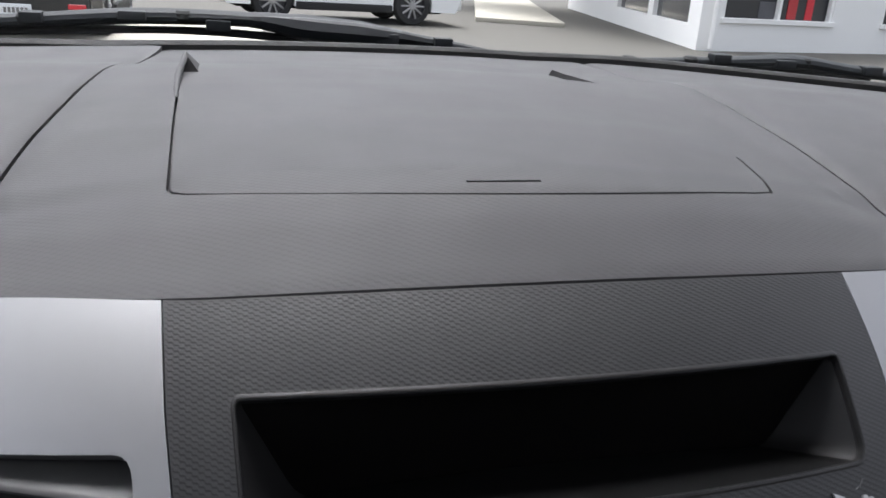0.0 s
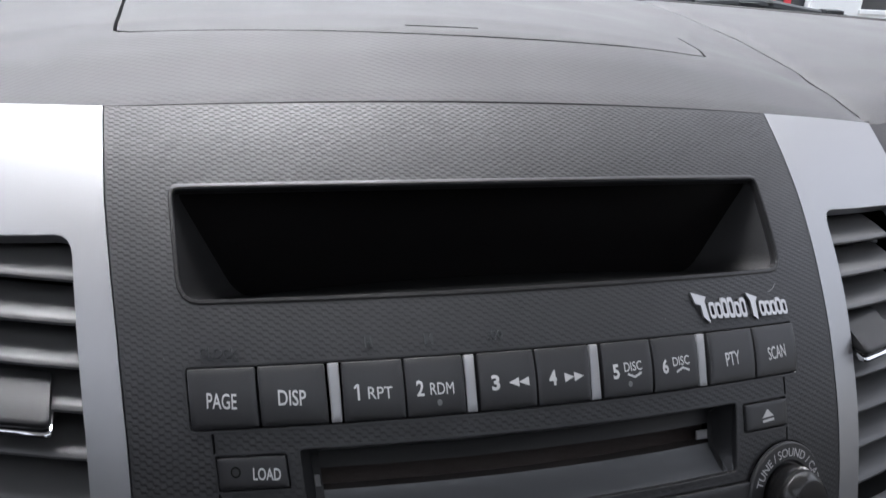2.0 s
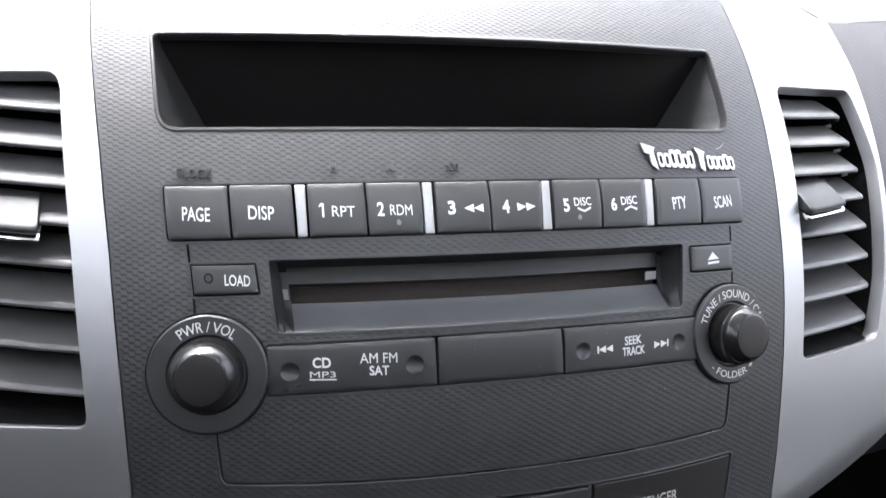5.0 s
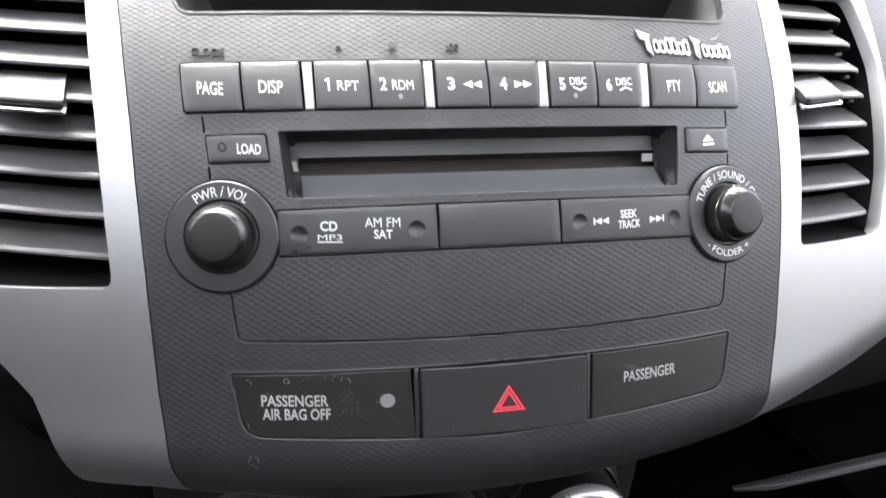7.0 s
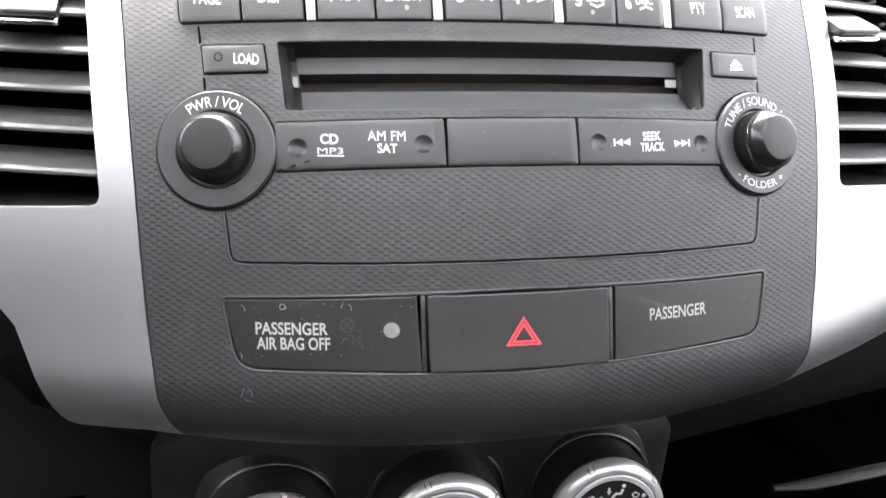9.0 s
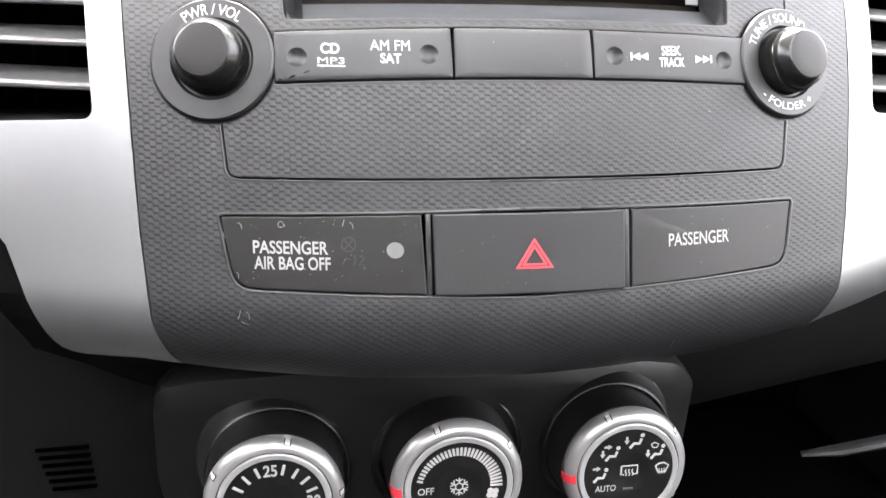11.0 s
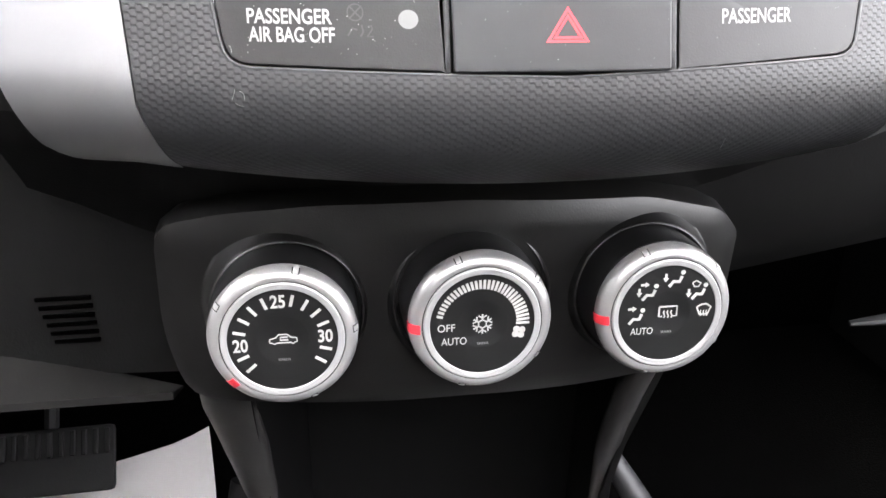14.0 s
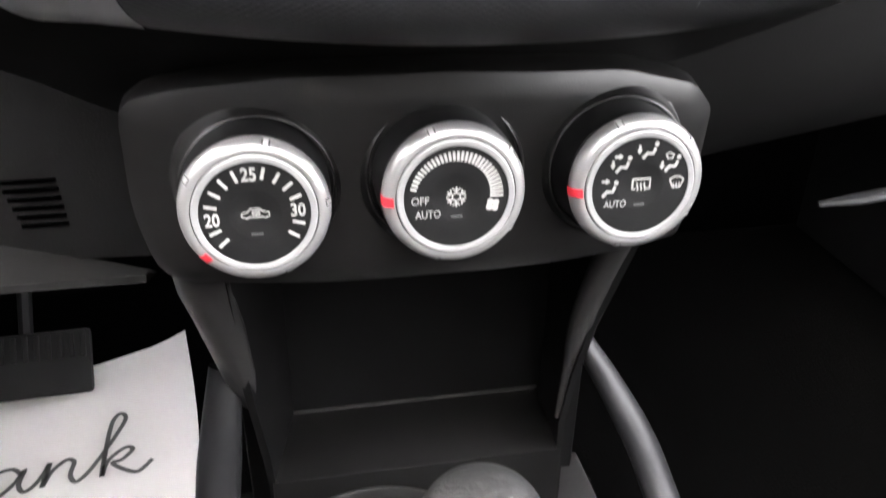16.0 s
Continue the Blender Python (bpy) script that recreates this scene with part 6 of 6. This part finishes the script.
def building():
    """A white shop, its corner towards the car."""
    corner = Vector((8.45, 13.05, 0))
    shop = thing("shop_building", corner, "white rendered shop building with dark display windows", "building")

    def wing(angle, length, sill, high, openings, tall=5.0):
        m = Matrix.Translation(corner) @ pose(0, 0, 0, 0, 0, angle)
        wall = bmesh.new()
        xs = sorted({0.0, length, *[v for o in openings for v in o]})
        for a, b in zip(xs, xs[1:]):
            hole = any(o[0] <= a and b <= o[1] for o in openings)
            if hole:
                box(wall, (a, 0, 0), (b, 0.25, sill), 0, 1, m)
                box(wall, (a, 0, high), (b, 0.25, tall), 0, 1, m)
            else:
                box(wall, (a, 0, 0), (b, 0.25, tall), 0, 1, m)
        part("wall", wall, STUCCO, shop, smooth=0)
        for a, b in openings:
            win = bmesh.new()
            for lo, hi in (((a, 0.03, sill), (a + 0.07, 0.12, high)), ((b - 0.07, 0.03, sill), (b, 0.12, high)), (((a + b) / 2 - 0.04, 0.03, sill), ((a + b) / 2 + 0.04, 0.12, high)), ((a, 0.03, high - 0.07), (b, 0.12, high)), ((a - 0.05, -0.05, sill - 0.06), (b + 0.05, 0.12, sill + 0.03))):
                box(win, lo, hi, 0.008, 1, m)
            w = part("window", win, STUCCO, shop, "white-framed display window")
            pane = bmesh.new()
            box(pane, (a, 0.14, sill), (b, 0.15, high), 0, 1, m)
            part("pane", pane, SHOP_GLASS, w, "dark reflecting glass", smooth=0)
        return m

    a = wing(12, 16.0, 0.56, 2.6, [(0.2, 3.1), (4.6, 7.6), (9.5, 12.5)])
    b = wing(76, 14.0, 0.42, 2.7, [(0.7, 3.2), (3.6, 6.6)])
    roof = bmesh.new()
    box(roof, (-0.3, -0.3, 5.0), (16.2, 14.0, 5.25), 0.03, 1, a)
    part("roof", roof, STUCCO, shop)
    pipe = bmesh.new()
    tube(pipe, [a @ Vector((-0.06, -0.08, 0.05)), a @ Vector((-0.06, -0.08, 2.5)), a @ Vector((-0.06, -0.08, 4.9))], 0.05, 12)
    part("downpipe", pipe, STUCCO, shop, "white downpipe at the corner")
    for x, w, h, mm in ((1.95, 0.25, 0.55, TAIL), (1.2, 0.5, 0.3, SHOP_DARK), (2.45, 0.2, 0.5, RED)):
        bm = bmesh.new()
        box(bm, (x, 0.125, 0.6), (x + w, 0.138, 0.6 + h), 0.003, 1, a)
        part("display_item", bm, mm, shop, "goods shown in the window")
    sg = bmesh.new()
    box(sg, (1.6, 0.125, 0.9), (2.7, 0.138, 1.35), 0.01, 1, b)
    part("window_sign", sg, CYAN, shop, "pale blue window sign")
    dr = bmesh.new()
    box(dr, (7.2, -0.03, 0.05), (8.2, 0.0, 2.15), 0.01, 1, b)
    part("door", dr, SHOP_GLASS, shop, "dark glazed shop door")
    shop.matrix_world = SLOPE @ Matrix.Translation(corner)


building()


def wheel_parts(car, x, y, r, s):
    m = Matrix.Translation((x, y, r)) @ pose(0, 0, 0, 90, 0, 0)
    if s > 0:
        m = m @ pose(0, 0, 0, 180, 0, 0)
    w = part("wheel", lathe(bmesh.new(), [(r * 0.70, 0.11), (r * 0.93, 0.115), (r, 0.08), (r, -0.08), (r * 0.93, -0.115), (r * 0.70, -0.11)], m, 40), TYRE, car, "black tyre on a silver alloy wheel")
    part("rim", lathe(bmesh.new(), [(r * 0.72, 0.112), (r * 0.68, 0.118), (r * 0.66, 0.09), (r * 0.64, 0.04), (0, 0.04)], m, 40), mat("dark_rim_well", (0.06, 0.06, 0.065), 0.4, metal=0.5), w)
    sp_bm = bmesh.new()
    for k in range(10):
        box(sp_bm, (0.03, -0.017, 0.06), (r * 0.67, 0.017, 0.105), 0.006, 1, m @ Matrix.Rotation(2 * math.pi * k / 10, 4, "Z"))
    lathe(sp_bm, [(0.06, 0.06), (0.055, 0.115), (0, 0.118)], m, 20)
    part("spokes", sp_bm, ALLOY, w, "silver alloy spokes")


def parked_car(name, at, turn, paint, label, tail):
    """A parked estate-like car; its length runs along local x, its near side towards -y."""
    car = thing(name, (0, 0, 0), label, "car", "parked cars")
    prof = [(-2.30, 0.42), (-2.34, 0.75), (-2.25, 1.02), (-2.05, 1.50), (-1.75, 1.66), (0.2, 1.68), (0.75, 1.50), (1.25, 1.12), (2.10, 0.98), (2.33, 0.78), (2.35, 0.45), (2.25, 0.26), (-2.2, 0.28)]
    body = bmesh.new()
    lines = []
    for y, k in ((-0.90, 0.90), (-0.93, 0.96), (-0.86, 1.0), (0.0, 1.01), (0.86, 1.0), (0.93, 0.96), (0.90, 0.90)):
        lines.append([Vector((x * (0.985 if abs(y) > 0.88 else 1), y * (1 - 0.18 * max(0, (z - 1.0) / 0.68)), z if z < 1.0 else 1.0 + (z - 1.0) * (0.94 if abs(y) > 0.88 else 1))) for x, z in prof])
    vs = [[body.verts.new(p) for p in line] for line in lines]
    n = len(prof)
    for a, b in zip(vs, vs[1:]):
        for i in range(n):
            body.faces.new((a[i], a[(i + 1) % n], b[(i + 1) % n], b[i]))
    body.faces.new(vs[0])
    body.faces.new(vs[-1][::-1])
    hole = bmesh.new()
    for x in (-1.36, 1.32):
        lathe(hole, [(0, -1.2), (0.40, -1.2), (0.40, 1.2), (0, 1.2)], Matrix.Translation((x, 0, 0.36)) @ pose(0, 0, 0, 90, 0, 0), 32)
    part("body", cut(body, hole), paint, car, smooth=40)
    inner = bmesh.new()
    box(inner, (-2.0, -0.72, 0.22), (2.0, 0.72, 0.9), 0.02, 1)
    part("underbody", inner, RUBBER, car)
    for s in (-1, 1):
        sill = bmesh.new()
        box(sill, (-0.94, s * 0.90 - 0.05, 0.22), (0.90, s * 0.90 + 0.05, 0.36), 0.02, 2)
        part("sill", sill, TYRE, car, "black lower sill")
        glass_bm = bmesh.new()
        q = [(-1.85, 1.10), (-1.70, 1.52), (0.15, 1.55), (0.98, 1.10)]
        yq = lambda z: s * (0.935 - 0.15 * max(0, (z - 1.0) / 0.6))
        glass_bm.faces.new([glass_bm.verts.new((x, yq(z), z)) for x, z in q])
        bmesh.ops.solidify(glass_bm, geom=glass_bm.faces[:], thickness=0.01)
        part("side_window", glass_bm, SHOP_GLASS, car, "dark side glass", smooth=0)
        door_bm = bmesh.new()
        box(door_bm, (-0.20, s * 0.938 - 0.004, 0.40), (-0.185, s * 0.938 + 0.004, 1.05), 0.002, 1)
        part("door_joint", door_bm, GAP, car)
        for x in (-1.36, 1.32):
            wheel_parts(car, x, s * 0.80, 0.36, s)
        tl = bmesh.new()
        box(tl, (-2.37, s * 0.72 - 0.16, 0.80), (-2.27, s * 0.72 + 0.16, 0.95), 0.02, 2)
        part("tail_light", tl, TAIL, car, "red tail light")
        hl = bmesh.new()
        box(hl, (2.20, s * 0.70 - 0.18, 0.72), (2.34, s * 0.70 + 0.18, 0.86), 0.03, 2)
        part("headlight", hl, LED, car, "clear headlight")
    if tail:
        for s in (-1, 1):
            rf = bmesh.new()
            box(rf, (-2.40, s * 0.66 - 0.10, 0.37), (-2.38, s * 0.66 + 0.10, 0.43), 0.008, 1)
            part("reflector", rf, TAIL, car, "red bumper reflector")
    pl = bmesh.new()
    pz = 0.27 if tail else 0.50
    box(pl, (-2.405, -0.17, pz), (-2.37, 0.17, pz + 0.14), 0.008, 1)
    plate = part("number_plate", pl, PLATE, car, "pale number plate with dark bars")
    bars = bmesh.new()
    for k in range(6):
        box(bars, (-2.409, -0.13 + 0.045 * k, pz + 0.04), (-2.406, -0.10 + 0.045 * k, pz + 0.10), 0, 1)
    part("bars", bars, INK, plate, smooth=0)
    for x0, x1 in ((2.28, 2.40), (-2.39, -2.25)):
        bp = bmesh.new()
        box(bp, (x0, -0.80, 0.30), (x1, 0.80, 0.52), 0.04, 2)
        part("bumper", bp, TYRE if tail else paint, car)
    car.matrix_world = SLOPE @ Matrix.Translation(at) @ pose(0, 0, 0, 0, 0, turn)
    return car


parked_car("parked_car", (2.12, 16.35, 0), 8, CAR_WHITE, "white parked estate car with silver alloy wheels on asphalt", False)
parked_car("parked_car", (-2.32, 12.97, 0.012), 90, CAR_BLACK, "black parked car with red tail lights on asphalt", True)
far_bm = bmesh.new()
box(far_bm, (-40, 34, 0), (5.5, 46, 7), 0.05, 1)
outside(alone("backdrop", far_bm, STUCCO, "pale buildings beyond the car park", "backdrop", kind="structure", at=(0, 0, 0)))
